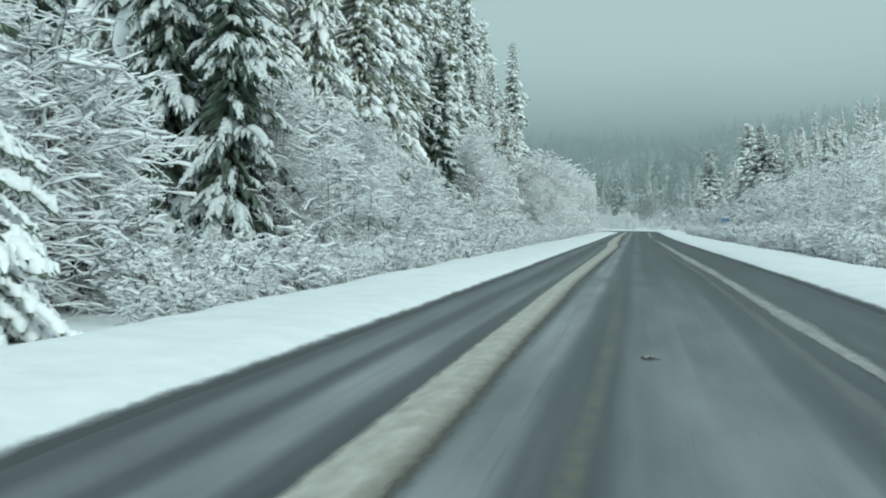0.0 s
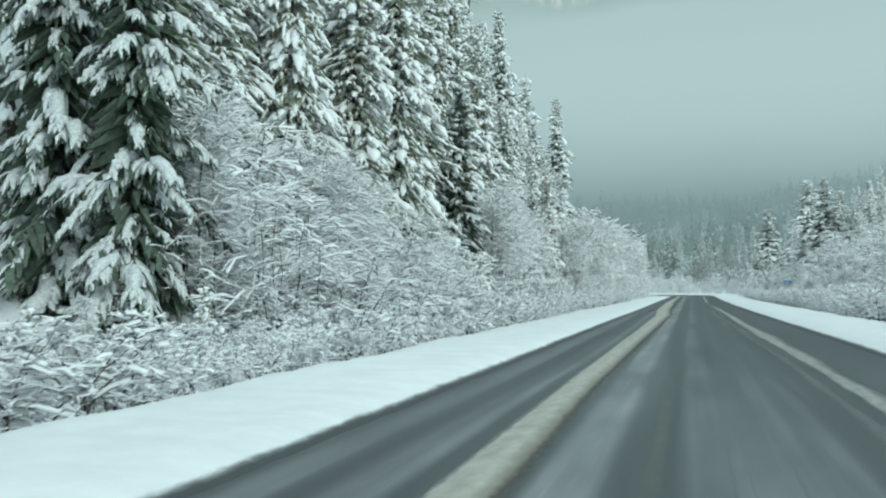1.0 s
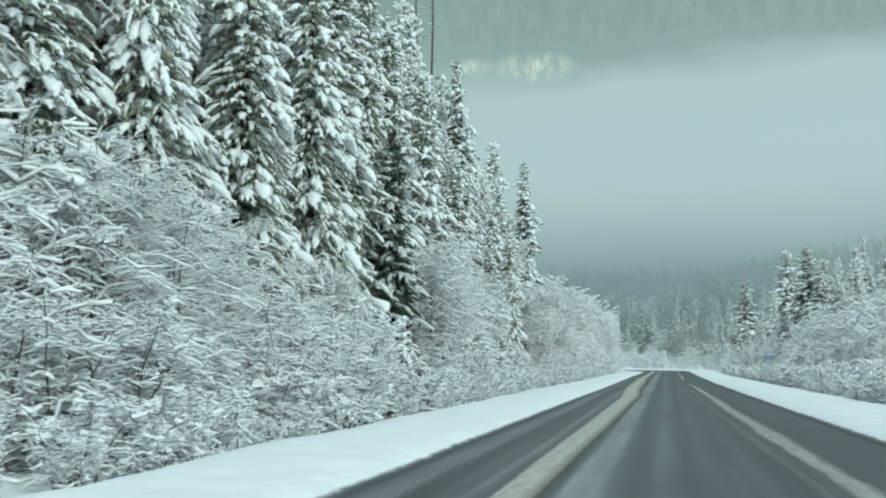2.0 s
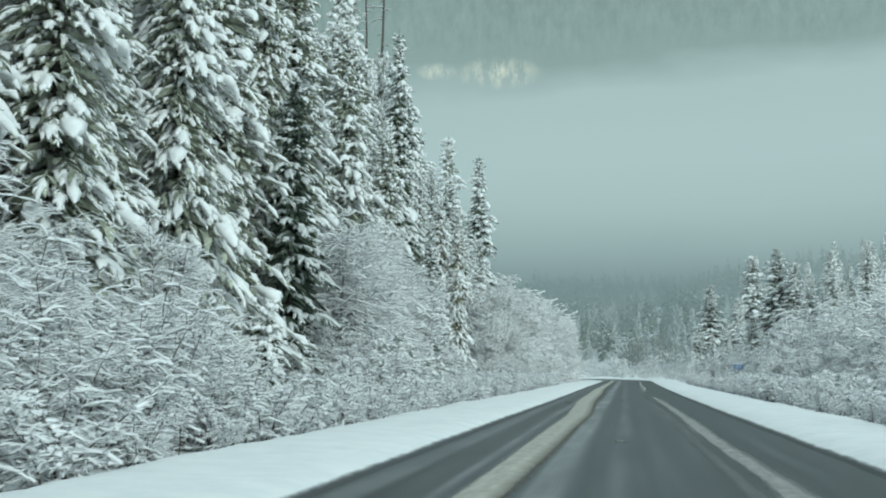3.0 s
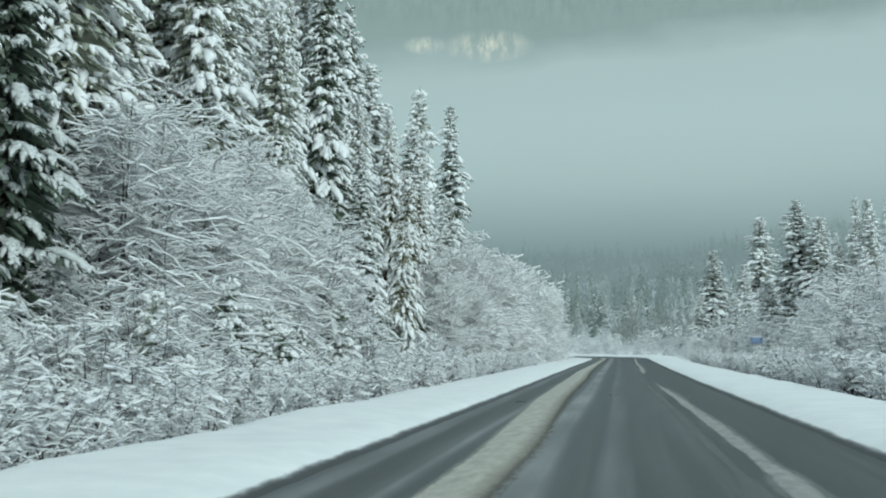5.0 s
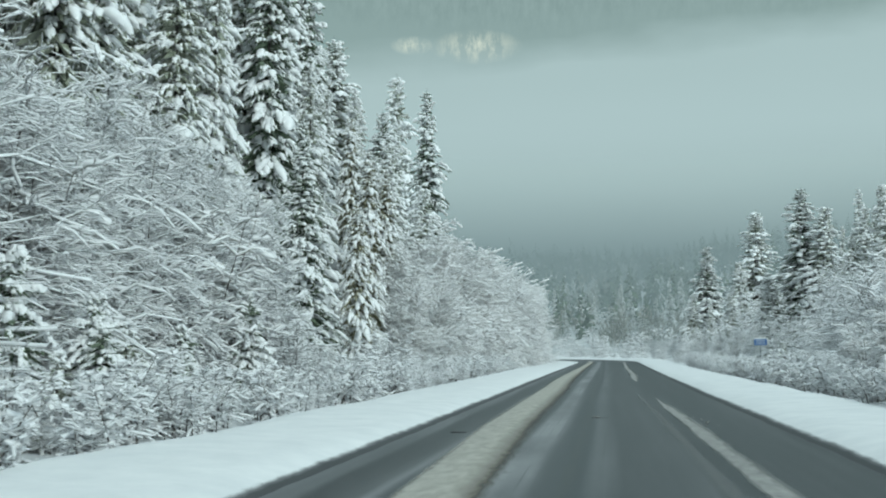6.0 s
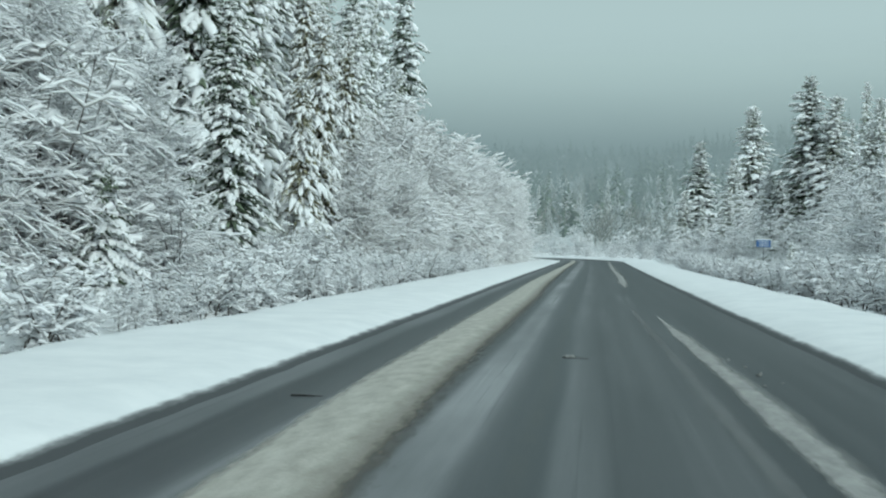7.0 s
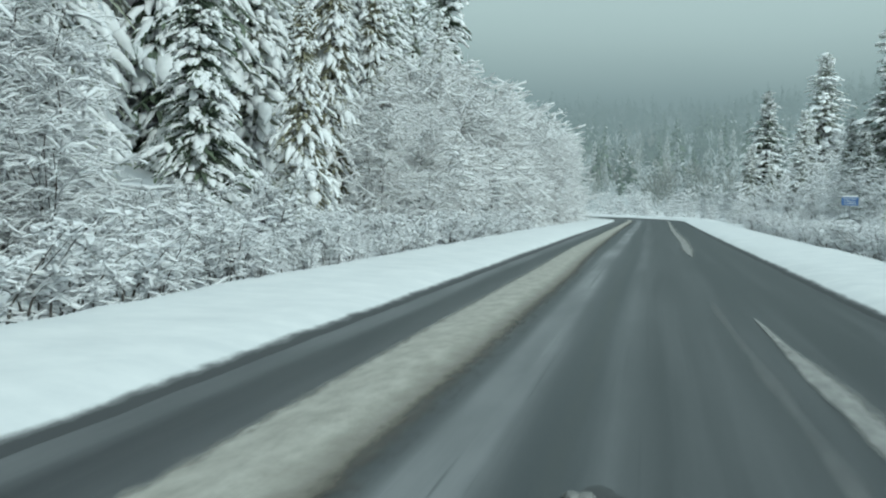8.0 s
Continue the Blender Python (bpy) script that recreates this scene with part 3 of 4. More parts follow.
# ---------------------------------------------------------------- conifers
def conifer(name, seed, height, reach, boughs, sprays, needles, load, label="", low=0.03, column=0.62, rise=0.18, fall=0.85, glove=1.0, cover=0.9, fringe=1.0, sides=4, core=0, rag=0.5, start=0.4):
    """A snow-laden conifer: tapered trunk, arching boughs with hanging sprays of needles, a glove of snow on the end of each bough and snow on its sprays."""
    r = np.random.RandomState(seed)
    n = boughs
    t = low + (0.975 - low) * np.sort(r.uniform(0, 1, n)) ** 1.12
    az = (np.arange(n) * 2.4 + r.normal(0, 0.5, n)) % 6.2832
    length = reach * (1 - t) ** column * r.uniform(1 - rag, 1.12, n) + 0.014 * height * (1 - t) + 0.05
    length *= 1 + 0.20 * np.sin(t * 17 + 2 * az + seed) + 0.14 * np.sin(3 * az - 13 * t + seed) + 0.12 * np.sin(t * 41 + seed)
    k = 6
    u = np.linspace(0, 1, k)[None, :]
    up = (np.interp(t, [0, 0.5, 0.85, 1], [rise * 0.5, rise, rise + 0.3, rise + 0.9]) * r.uniform(0.4, 1.5, n))[:, None]
    down = (fall * r.uniform(0.6, 1.35, n) * np.interp(t, [0, 0.7, 1], [1.1, 1.0, 0.5]))[:, None]
    rad = length[:, None] * u * (1 - 0.08 * u ** 2)
    bend = az[:, None] + r.normal(0, 0.16, n)[:, None] * u
    spine = np.stack([np.cos(bend) * rad, np.sin(bend) * rad, np.maximum((t * height)[:, None] + length[:, None] * (up * u - down * u ** 1.7), 0.04)], -1)
    rows = np.arange(n)

    def along_spine(at):
        ix = at * (k - 1)
        i0 = np.minimum(ix.astype(int), k - 2)
        fr = (ix - i0)[:, None]
        return spine[rows, i0] * (1 - fr) + spine[rows, i0 + 1] * fr
    size = min(1.0, height / 12)
    amount = np.clip(r.normal(1.0, 0.42, n), 0.25, 1.8) * (r.uniform(0, 1, n) < cover)
    wood = (0.010 + 0.012 * length)[:, None] * np.array([[1.3, 1.1, 0.9, 0.8, 0.6, 0.3]])
    few = slice(None) if sides > 3 else [0, 3, 5]
    green = [tubes(spine[:, few], wood[:, few], wood[:, few], 3)]
    white = []
    # the glove of snow lies on the outer part of the bough
    cap = np.stack([along_spine(np.full(n, a)) for a in start + (1.02 - start) * np.array([0, 0.25, 0.55, 0.82, 1.0])], 1)
    wide = (np.minimum(0.02 + 0.050 * length, 0.115 * size) * amount * glove)[:, None] * np.array([[0.25, 0.95, 1.3, 1.05, 0.25]]) * r.uniform(0.5, 1.45, (n, 5))
    on = amount > 0.3
    thick = wide * 0.55
    white.append(tubes((cap + np.stack([0 * thick, 0 * thick, thick * 0.75], -1))[on], wide[on], thick[on], sides + 1))
    for f in range(sprays):
        at = np.clip(0.10 + 0.90 * (f + r.uniform(0, 1, n)) / sprays, 0, 1)
        p0 = along_spine(at)
        sgn = np.where((rows + f) % 2 == 0, -1, 1)
        da = az + sgn * r.uniform(0.3, 1.35, n) * (1.15 - 0.55 * at)
        ln = np.minimum(0.04 * reach + 0.25 * length * (1.15 - 0.72 * at), 0.62 * size) * r.uniform(0.6, 1.35, n)
        hang = (r.uniform(0.30, 0.85, n) * fringe)[:, None]
        uu = np.array([[0.0, 0.36, 0.70, 1.0]])
        out = ln[:, None] * uu * (1 - 0.28 * uu)
        path = p0[:, None, :] + np.stack([np.cos(da)[:, None] * out, np.sin(da)[:, None] * out, -ln[:, None] * (0.08 * uu + hang * uu ** 1.7)], -1)
        path[..., 2] = np.maximum(path[..., 2], 0.02)
        w = ((0.008 * reach + 0.13 * ln) * r.uniform(0.7, 1.3, n))[:, None] * np.array([[0.6, 1.0, 0.85, 0.2]])
        some = slice(None) if sides > 3 else [0, 1, 3]
        green.append(tubes((path - np.stack([0 * w, 0 * w, w * 0.35], -1))[:, some], w[:, some], w[:, some] * 0.6, 3, 0.25))
        ok = r.uniform(0, 1, n) < cover * np.clip(amount + 0.1, 0, 1) * 0.97
        sp = np.stack([path[:, 0] * 0.7 + path[:, 1] * 0.3, path[:, 1] * 0.5 + path[:, 2] * 0.5, path[:, 2] * 0.45 + path[:, 3] * 0.55], 1)[ok]
        ws = ((0.010 * reach + 0.135 * ln) * np.clip(amount, 0.4, 1.4) * glove)[ok][:, None] * np.array([[0.55, 1.15, 0.3]]) * r.uniform(0.7, 1.3, (len(sp), 3))
        hs = ws * 0.62
        white.append(tubes(sp + np.stack([0 * hs, 0 * hs, hs * 0.55], -1), ws, hs, sides))
    # bare green inner twigs that the snow does not reach
    if core:
        tc = r.uniform(max(low, 0.02), 0.93, core)
        ac = r.uniform(0, 6.28, core)
        lc = reach * (1 - tc) ** column + 0.1
        uu = np.array([[0.08, 0.36, 0.62]]) * r.uniform(0.7, 1.15, (core, 1))
        pc = np.stack([np.cos(ac)[:, None] * lc[:, None] * uu, np.sin(ac)[:, None] * lc[:, None] * uu, (tc * height)[:, None] - lc[:, None] * 0.6 * uu ** 1.5], -1)
        pc[..., 2] = np.maximum(pc[..., 2], 0.03)
        wc = ((0.02 + 0.05 * lc) * min(1.0, 0.15 + height / 14))[:, None] * np.array([[0.7, 1.1, 0.25]])
        green.append(tubes(pc, wc, wc * 1.3, 3, 0.25))
    root = new(name)
    kz = np.linspace(-0.4, height, 9)
    tp = np.stack([0.04 * np.sin(kz * 0.7 + seed) * 0.5, 0.04 * np.cos(kz * 0.5 + seed) * 0.5, kz], -1)[None]
    tr = (0.009 * height + 0.03) * np.clip(1 - kz / (height * 1.02), 0.02, 1)[None]
    part("trunk", mesh_from("trunk", *tubes(tp, tr, tr, 7), [BARK]), root)
    crown = tagged(part("crown", mesh_from("crown", *merge(green), [needles], smooth=False), root), kind="stuff")
    tagged(part("snow_load", mesh_from("snow_load", *merge(white), [load]), crown, "white lumps of snow on drooping boughs"), kind="stuff")
    return tagged(root, label or "tall dark green conifer with heavy snow on drooping boughs", "tree", "conifers along the road")


def topped(x, y, top, turn, fat):
    """A spot for a tree whose tip reaches the height top above the road."""
    return (x, y, top - float(hill(np.array(x), np.array(y))) + 0.12, turn, fat)


def place(ob, spots, own_height=1.0):
    """Puts a thing at its first spot and copies of it at the others. spots: x, y, wanted height, turn in degrees, and width against height."""
    ms = []
    for x, y, h, turn, fat in spots:
        z = float(hill(np.array(x), np.array(y))) - 0.12
        sc = h / own_height
        lean = 1.3 if 5 < h < 19.5 else 0.0
        ms.append(pose(x, y, z, lean * math.sin(x * 12.9 + y), lean * math.sin(y * 7.7 - x), turn) @ Matrix.Diagonal((sc * fat, sc * fat, sc, 1)))
    for m in ms[1:]:
        copy_thing(ob, m)
    ob.matrix_basis = ms[0]


R = random.Random(5)


def turn():
    return R.uniform(0, 360)


# near conifers with dark hanging boughs
big = conifer("conifer", 3, 16.0, 1.95, 250, 30, DARK_NEEDLES, SHADED_SNOW, "dark green conifer with drooping snow-laden boughs behind roadside brush", low=0.01, column=0.6, rise=0.14, fall=0.55, glove=1.05, cover=0.9, fringe=1.25, core=700, start=0.45)
place(big, [(-12.8, 35.9, 17, 40, 0.92), (-15.2, 37.0, 18.5, 150, 0.95), topped(-13.1, 76.6, 13.2, 75, 1.25), (-14.6, 27.0, 12.5, 290, 1.2)], 16)
laden = conifer("conifer", 17, 20.0, 2.35, 560, 9, NEEDLES, TREE_SNOW, "tall dark conifer thickly plastered with snow", column=0.62, rise=0.12, fall=0.5, glove=1.3, cover=0.98, fringe=0.9, core=250, start=0.55)
place(laden, [(-18.3, 125.5, 27, 250, 0.95), (-14.0, 117.2, 12.0, 30, 1.2), topped(16.6, 168.5, 15.4, 130, 2.0), topped(-27.9, 157, 35.8, 70, 1.45), topped(-21.1, 201.4, 32.7, 210, 1.15), topped(-21.8, 177, 25.2, 100, 1.5),
              topped(-21.2, 144.8, 29.5, 320, 0.95), topped(13.1, 223.3, 15.2, 20, 2.1), topped(13.3, 160.5, 6.6, 30, 2.6)], 20)
green = conifer("conifer", 4, 17.0, 1.75, 540, 11, FROST_AND_HAZE, TREE_SNOW, "snow-plastered green conifer standing among roadside alders", column=0.45, rise=0.1, fall=0.6, glove=1.16, cover=0.97, fringe=1.0, core=400, start=0.58)
spots = []
for i in range(34):
    spots.append((-14.0 - 3.4 * R.random() - (0.6 if 80 < 44 + 1.75 * i < 92 else 0), 44 + 1.75 * i + R.uniform(-0.8, 0.8), R.uniform(14, 21), turn(), R.uniform(0.8, 1.35)))
place(green, spots, 17)
mid = conifer("conifer", 7, 20.0, 2.4, 480, 8, FROST_AND_HAZE, TREE_SNOW, column=0.55, rise=0.14, fall=0.52, glove=1.65, cover=0.98, fringe=0.9, core=200)
place(mid, [(-19.0, 92, 21, 250, 0.95), (-18.0, 104, 21, 300, 0.95), (-18.5, 114, 22, 330, 0.95), (-17.5, 62, 20, 180, 0.9), (-21.5, 121, 29, 95, 0.9), (-25.2, 134, 33, 75, 0.9), (-20.2, 76, 23, 15, 0.95),
            topped(-24.6, 168, 30.4, 140, 1.5), topped(-30.2, 232, 42.1, 20, 1.1), topped(-24.0, 149, 30.5, 260, 0.95), topped(-17.8, 160, 19, 80, 1.2), topped(-19.5, 187, 19, 10, 1.3),
            topped(17.9, 166.5, 13.6, 30, 1.8), topped(10.9, 219, 8.5, 30, 2.0), topped(17.5, 228, 13.5, 80, 1.9), topped(19.5, 149, 12.2, 60, 1.4), topped(20.3, 232, 20.8, 300, 2.0), topped(21.0, 141, 12.8, 160, 1.4), topped(24.5, 158, 15.0, 200, 1.4), topped(12.1, 185, 6.9, 90, 2.0), topped(14.0, 171, 8.2, 15, 1.9), topped(17.4, 151, 9.6, 220, 1.8), topped(19.8, 152.5, 13.5, 120, 1.4), topped(22.4, 171, 14.0, 20, 1.4)], 20)
cedar = conifer("conifer", 9, 15.0, 2.1, 420, 8, CEDAR, TREE_SNOW, "yellowish green conifer with hanging tufts of snow", column=0.6, rise=0.05, fall=0.75, glove=1.35, cover=0.95, fringe=1.2, core=300, start=0.55)
place(cedar, [(-15.3, 137, 13.5, 0, 1.0), (-13.4, 126.6, 9.5, 120, 1.15), (-17.5, 143, 16, 200, 0.9), (-16.6, 151, 14, 300, 1.0)], 15)
far = conifer("conifer", 12, 20.0, 2.5, 400, 5, FROST_AND_HAZE, TREE_SNOW, column=0.62, rise=0.14, fall=0.5, glove=1.75, cover=0.98, sides=3, core=120)
rear = conifer("conifer", 13, 20.0, 2.5, 440, 4, FROST_AND_HAZE, TREE_SNOW, low=0.10, column=0.5, rise=0.12, fall=0.5, glove=1.75, cover=0.98, sides=3, core=120)
spots = []
for i in range(40):
    y = 44 + i * 2.4
    spots.append((-21.5 - R.uniform(0, 5), y, R.uniform(21, 28), turn(), R.uniform(0.8, 1.0)))
for i in range(20):
    spots.append((-30 - R.uniform(0, 6), 60 + i * 5.2, R.uniform(27, 34), turn(), R.uniform(0.8, 1.0)))
for x, y, h in ((-20.5, 128, 27), (-23, 141, 30), (-26.5, 146, 33), (-29.5, 150, 36), (-32, 158, 37), (-23.5, 158, 24), (-27, 165, 28), (-20.2, 166, 19), (-24, 192, 24), (-26.5, 200, 27), (-22, 153, 22), (-19, 138, 20)):
    spots.append(topped(x, y, h, turn(), 0.95))
place(rear, spots, 20)
spots = []
for i in range(24):
    spots.append((-17.2 - R.uniform(0, 2.6), 41 + i * 3.3 + R.uniform(-1, 1), R.uniform(15, 23), turn(), R.uniform(0.65, 0.9)))
spots += [(-22, 165, 21, 10, 1.0), (-24, 160, 23, 40, 1.0), (-19.5, 154, 17, 80, 1.0), (-18, 148, 16, 120, 1.0), (-21.5, 139, 21, 120, 1.0), (-17.5, 132, 17, 10, 1.0),
          (-24.5, 178, 22, 10, 1.0), (-27, 214, 27, 50, 0.9), (-23.5, 186, 20, 60, 1.0), (-22.5, 205, 20, 60, 1.0), (-20.5, 194, 17, 60, 1.1)]
spots += [topped(*q) for q in ((24, 196, 16, 200, 1.1), (29, 205, 20, 20, 1.1), (18.8, 112, 9.5, 90, 0.9), (22.5, 122, 11.5, 0, 1.0), (23.5, 131, 13.5, 40, 1.2), (18.2, 133, 10.2, 80, 1.2), (28, 150, 17, 50, 1.0), (26, 168, 16, 50, 1.1),
                               (16.5, 168, 9.5, 10, 1.2), (12.5, 212, 7.5, 20, 1.3), (16.8, 214, 11, 20, 1.3), (18.5, 184, 10, 20, 1.2), (22, 178, 13, 20, 1.1), (31, 176, 19, 20, 1.0), (24.9, 161.5, 15.6, 70, 1.2), (20.5, 118, 9.8, 10, 1.1), (27, 138, 14.5, 100, 1.0), (30, 160, 17, 150, 1.0), (33, 190, 19.5, 40, 1.0), (26.5, 186, 15.5, 75, 1.1), (35, 215, 21, 10, 1.0), (28, 222, 18.5, 120, 1.0), (25, 110, 12, 33, 0.9))]
spots += [(4.5, 300, 11, 0, 1.1), (9.5, 304, 9, 0, 1.2), (12, 300, 13, 50, 1.1), (15, 312, 12, 0, 1.1), (-3, 322, 8, 0, 1.2), (-9, 316, 7, 0, 1.2), (-17, 318, 8, 0, 1.2), (22, 288, 10, 0, 1.2), (28, 300, 12, 0, 1.1), (-12, 330, 9, 0, 1.2), (3, 330, 10, 0, 1.2)]
place(far, spots, 20)

# young spruces at the edge of the brush
broad = conifer("young_spruce", 19, 4.0, 1.6, 100, 30, NEEDLES, TREE_SNOW, "broad young spruce with white drooping boughs at the bank", low=0.08, column=0.55, rise=0.22, fall=0.6, glove=1.8, cover=0.96, fringe=0.8, core=120)
place(broad, [(-8.75, 13.6, 5.0, 20, 0.92), (-8.9, 60.5, 3.0, 130, 0.8), (-9.5, 84.2, 2.5, 60, 1.0), (-9.5, 81.0, 3.1, 200, 0.95), (-8.5, 82.3, 2.0, 250, 1.1), (-10.7, 97.4, 3.3, 310, 0.85), (-10.6, 91.8, 2.1, 15, 1.1)], 4.0)
young = conifer("young_spruce", 15, 3.2, 1.0, 90, 9, FROST_AND_HAZE, TREE_SNOW, "small young spruce bowed under thick snow", low=0.04, column=0.7, rise=0.15, fall=0.6, glove=2.3, cover=0.95, core=60)
place(young, [(-9.9, 86.6, 2.1, 30, 1.5), (-9.6, 89.2, 1.4, 90, 1.2), (-8.2, 80, 1.5, 40, 1.4), (-9.2, 75.6, 2.6, 130, 1.3), (-9.0, 21.5, 1.5, 10, 1.2),
              (-8.6, 24.5, 1.3, 100, 1.2), (-9.8, 33, 1.6, 100, 1.2), (8.9, 85.5, 0.95, 0, 1.5), (8.8, 126, 1.4, 30, 1.3), (10.5, 138, 2.0, 60, 1.1), (-8.9, 43, 1.2, 100, 1.2), (-9.3, 112, 2.2, 0, 1.1)], 3.2)


# dead standing trunks on the slope
def snag(name, seed, height):
    r = np.random.RandomState(seed)
    root = new(name)
    kz = np.linspace(-0.5, height, 12)
    p = np.stack([0.15 * np.sin(kz * 0.2), 0.1 * np.cos(kz * 0.3), kz], -1)[None]
    w = np.interp(kz, [0, height], [0.34, 0.10])[None]
    part("trunk", mesh_from("trunk", *tubes(p, w, w, 8), [BARK]), root)
    for k in range(26):
        z0, az, ln = r.uniform(0.5, 0.99) * height, r.uniform(0, 6.28), r.uniform(0.5, 2.0)
        u = np.linspace(0, 1, 4)
        b = np.stack([np.cos(az) * ln * u, np.sin(az) * ln * u, z0 + 0.15 * ln * u - 0.3 * ln * u ** 2], -1)[None]
        bw = np.array([[0.05, 0.04, 0.03, 0.012]])
        limb = part("limb", mesh_from("limb", *tubes(b, bw, bw, 5), [BARK]), root)
        part("limb_snow", mesh_from("limb_snow", *tubes(b + [0, 0, 0.05], bw * 1.4, bw, 5), [TREE_SNOW]), limb, "thin snow along a bare limb")
    return tagged(root, "bare dead conifer trunk with broken limbs", "dead tree", "dead trunks on the slope")


place(snag("dead_tree", 21, 42), [(-32.0, 184, 46.5, 0, 1), (-34.0, 183, 45.5, 100, 0.9), (-30.6, 158.5, 27.5, 200, 0.8)], 42)


# ---------------------------------------------------------------- bare shrubs under snow
def shrub_shape(seed, height, stems, branches, twigs, thick, spread, fine, taper=0.65, snowy=1.0):
    """Stems, twigs and snow of a many-stemmed leafless shrub with ascending side branches; every twig carries a line of snow."""
    r = np.random.RandomState(seed)
    n = stems
    az = r.uniform(0, 6.28, n)
    lean = r.uniform(0.03, 0.32, n) * spread
    hs = height * r.uniform(0.6, 1.0, n)
    k = 6
    u = np.linspace(0, 1, k)[None]
    ox, oy = r.normal(0, 0.05 * height * spread, n)[:, None], r.normal(0, 0.05 * height * spread, n)[:, None]
    rad = (lean * hs)[:, None] * u ** 1.3
    wig = r.normal(0, 0.012, (n, k)) * height
    st = np.stack([ox + np.cos(az)[:, None] * rad + wig, oy + np.sin(az)[:, None] * rad + wig[:, ::-1], hs[:, None] * u], -1)
    st[:, 0, 2] = -0.25
    sw = np.interp(u, [0, 1], [0.030, 0.007]) * np.ones((n, 1)) * (height / 5) ** 0.6

    def grow(parent, count, lo, lmin, lmax, up_lo, up_hi, fall, kk, keep):
        m = len(parent) * count
        idx = np.repeat(np.arange(len(parent)), count)
        at = r.uniform(lo, 1.0, m)
        K = parent.shape[1]
        ix = at * (K - 1)
        i0 = np.minimum(ix.astype(int), K - 2)
        fr = (ix - i0)[:, None]
        p0 = parent[idx, i0] * (1 - fr) + parent[idx, i0 + 1] * fr
        d = parent[idx, -1] - parent[idx, 0]
        a0 = np.arctan2(d[:, 1], d[:, 0])
        a = np.where(r.uniform(0, 1, m) < keep, a0 + r.normal(0, 0.8, m), r.uniform(0, 6.28, m))
        ln = r.uniform(lmin, lmax, m) * (0.55 + taper - taper * at)
        upw = r.uniform(up_lo, up_hi, m)[:, None]
        uu = np.linspace(0, 1, kk)[None]
        dz = ln[:, None] * (upw * uu - fall * uu ** 2)
        q = p0[:, None, :] + np.stack([np.cos(a)[:, None] * ln[:, None] * uu, np.sin(a)[:, None] * ln[:, None] * uu, dz], -1)
        q[:, 1:] += r.normal(0, 0.05, (m, kk - 1, 3)) * ln[:, None, None]
        q[..., 2] = np.maximum(q[..., 2], 0.02)
        return q
    br = grow(st, branches, 0.06, 0.12 * height, 0.34 * height, -0.05, 0.85, 0.45, 4 if fine else 3, 0.25)
    tw = grow(br, twigs, 0.12, 0.045 * height, 0.13 * height, -0.25, 0.9, 0.30, 3 if fine else 2, 0.6)
    wb = np.broadcast_to(np.linspace(0.010, 0.004, br.shape[1])[None], br.shape[:2]) * thick
    wt_ = np.broadcast_to(np.linspace(0.006, 0.003, tw.shape[1])[None], tw.shape[:2]) * thick
    sb = r.uniform(0.4, 1.8, br.shape[:2]) * 0.026 * thick * np.where(r.uniform(0, 1, (len(br), 1)) < (0.36 if fine else 0.25), 2.2 if fine else 1.5, 0.9)
    s2 = r.uniform(0.4, 1.6, tw.shape[:2]) * (0.0205 if fine else 0.018) * thick * np.where(r.uniform(0, 1, (len(tw), 1)) < (0.16 if fine else 0.10), 2.4, 1.0)
    bare = slice(None, None, 1 if fine or snowy < 1 else 3)
    laden = r.uniform(0, 1, len(tw)) < snowy
    wood = merge([tubes(br, wb, wb, 3), tubes(tw[bare], wt_[bare], wt_[bare], 3)])
    snow = merge([tubes(br + np.stack([0 * sb, 0 * sb, sb * 0.8], -1), sb, sb, 3, 0.75), tubes((tw + np.stack([0 * s2, 0 * s2, s2 * 0.8], -1))[laden], s2[laden], s2[laden] * 1.15, 3, 0.75)])
    return st, sw, wood, snow


def shrub(name, shape, label, twig, load):
    st, sw, wood, snow = shape
    root = new(name)
    for i in range(len(st)):
        part("stem", mesh_from("stem", *tubes(st[i:i + 1], sw[i:i + 1], sw[i:i + 1], 5), [BARK]), root)
    branchwork = tagged(part("branchwork", mesh_from("branchwork", *wood, [twig]), root), kind="stuff")
    tagged(part("snow_load", mesh_from("snow_load", *snow, [load]), branchwork, "lines of white snow along every twig"), kind="stuff")
    return tagged(root, label, "shrub", "roadside brush")


ALDER = "leafless alder shrub with every twig lined in snow"
TALL = "tall leafless alder white with clinging snow"
BUSH = "low bare bush bent under snow beside the bank"
shapes = {"na": shrub_shape(31, 6.0, 5, 26, 10, 0.64, 1.0, True, 0.65, 0.8), "nb": shrub_shape(32, 6.0, 4, 30, 10, 0.64, 0.7, True, 0.65, 0.8), "nc": shrub_shape(33, 3.0, 8, 18, 9, 0.55, 1.6, True, 0.65, 0.8),
          "nt": shrub_shape(40, 9.0, 4, 44, 12, 0.62, 0.65, True, 0.9, 0.85), "ma": shrub_shape(34, 6.5, 5, 20, 7, 1.6, 1.0, False), "mb": shrub_shape(35, 6.0, 6, 18, 6, 1.6, 1.2, False),
          "fa": shrub_shape(36, 11.0, 3, 46, 12, 1.05, 0.55, False, 1.0, 0.85), "fb": shrub_shape(37, 9.0, 4, 38, 12, 1.05, 0.75, False, 1.0, 0.85),
          "la": shrub_shape(38, 1.3, 7, 17, 9, 0.5, 2.4, False), "lb": shrub_shape(39, 1.0, 8, 17, 9, 0.48, 2.8, False)}
heights = {"nt": 9.0, "na": 6.0, "nb": 6.0, "nc": 3.0, "ma": 6.5, "mb": 6.0, "fa": 11.0, "fb": 9.0, "la": 1.3, "lb": 1.0}
lists = {k: [] for k in shapes}


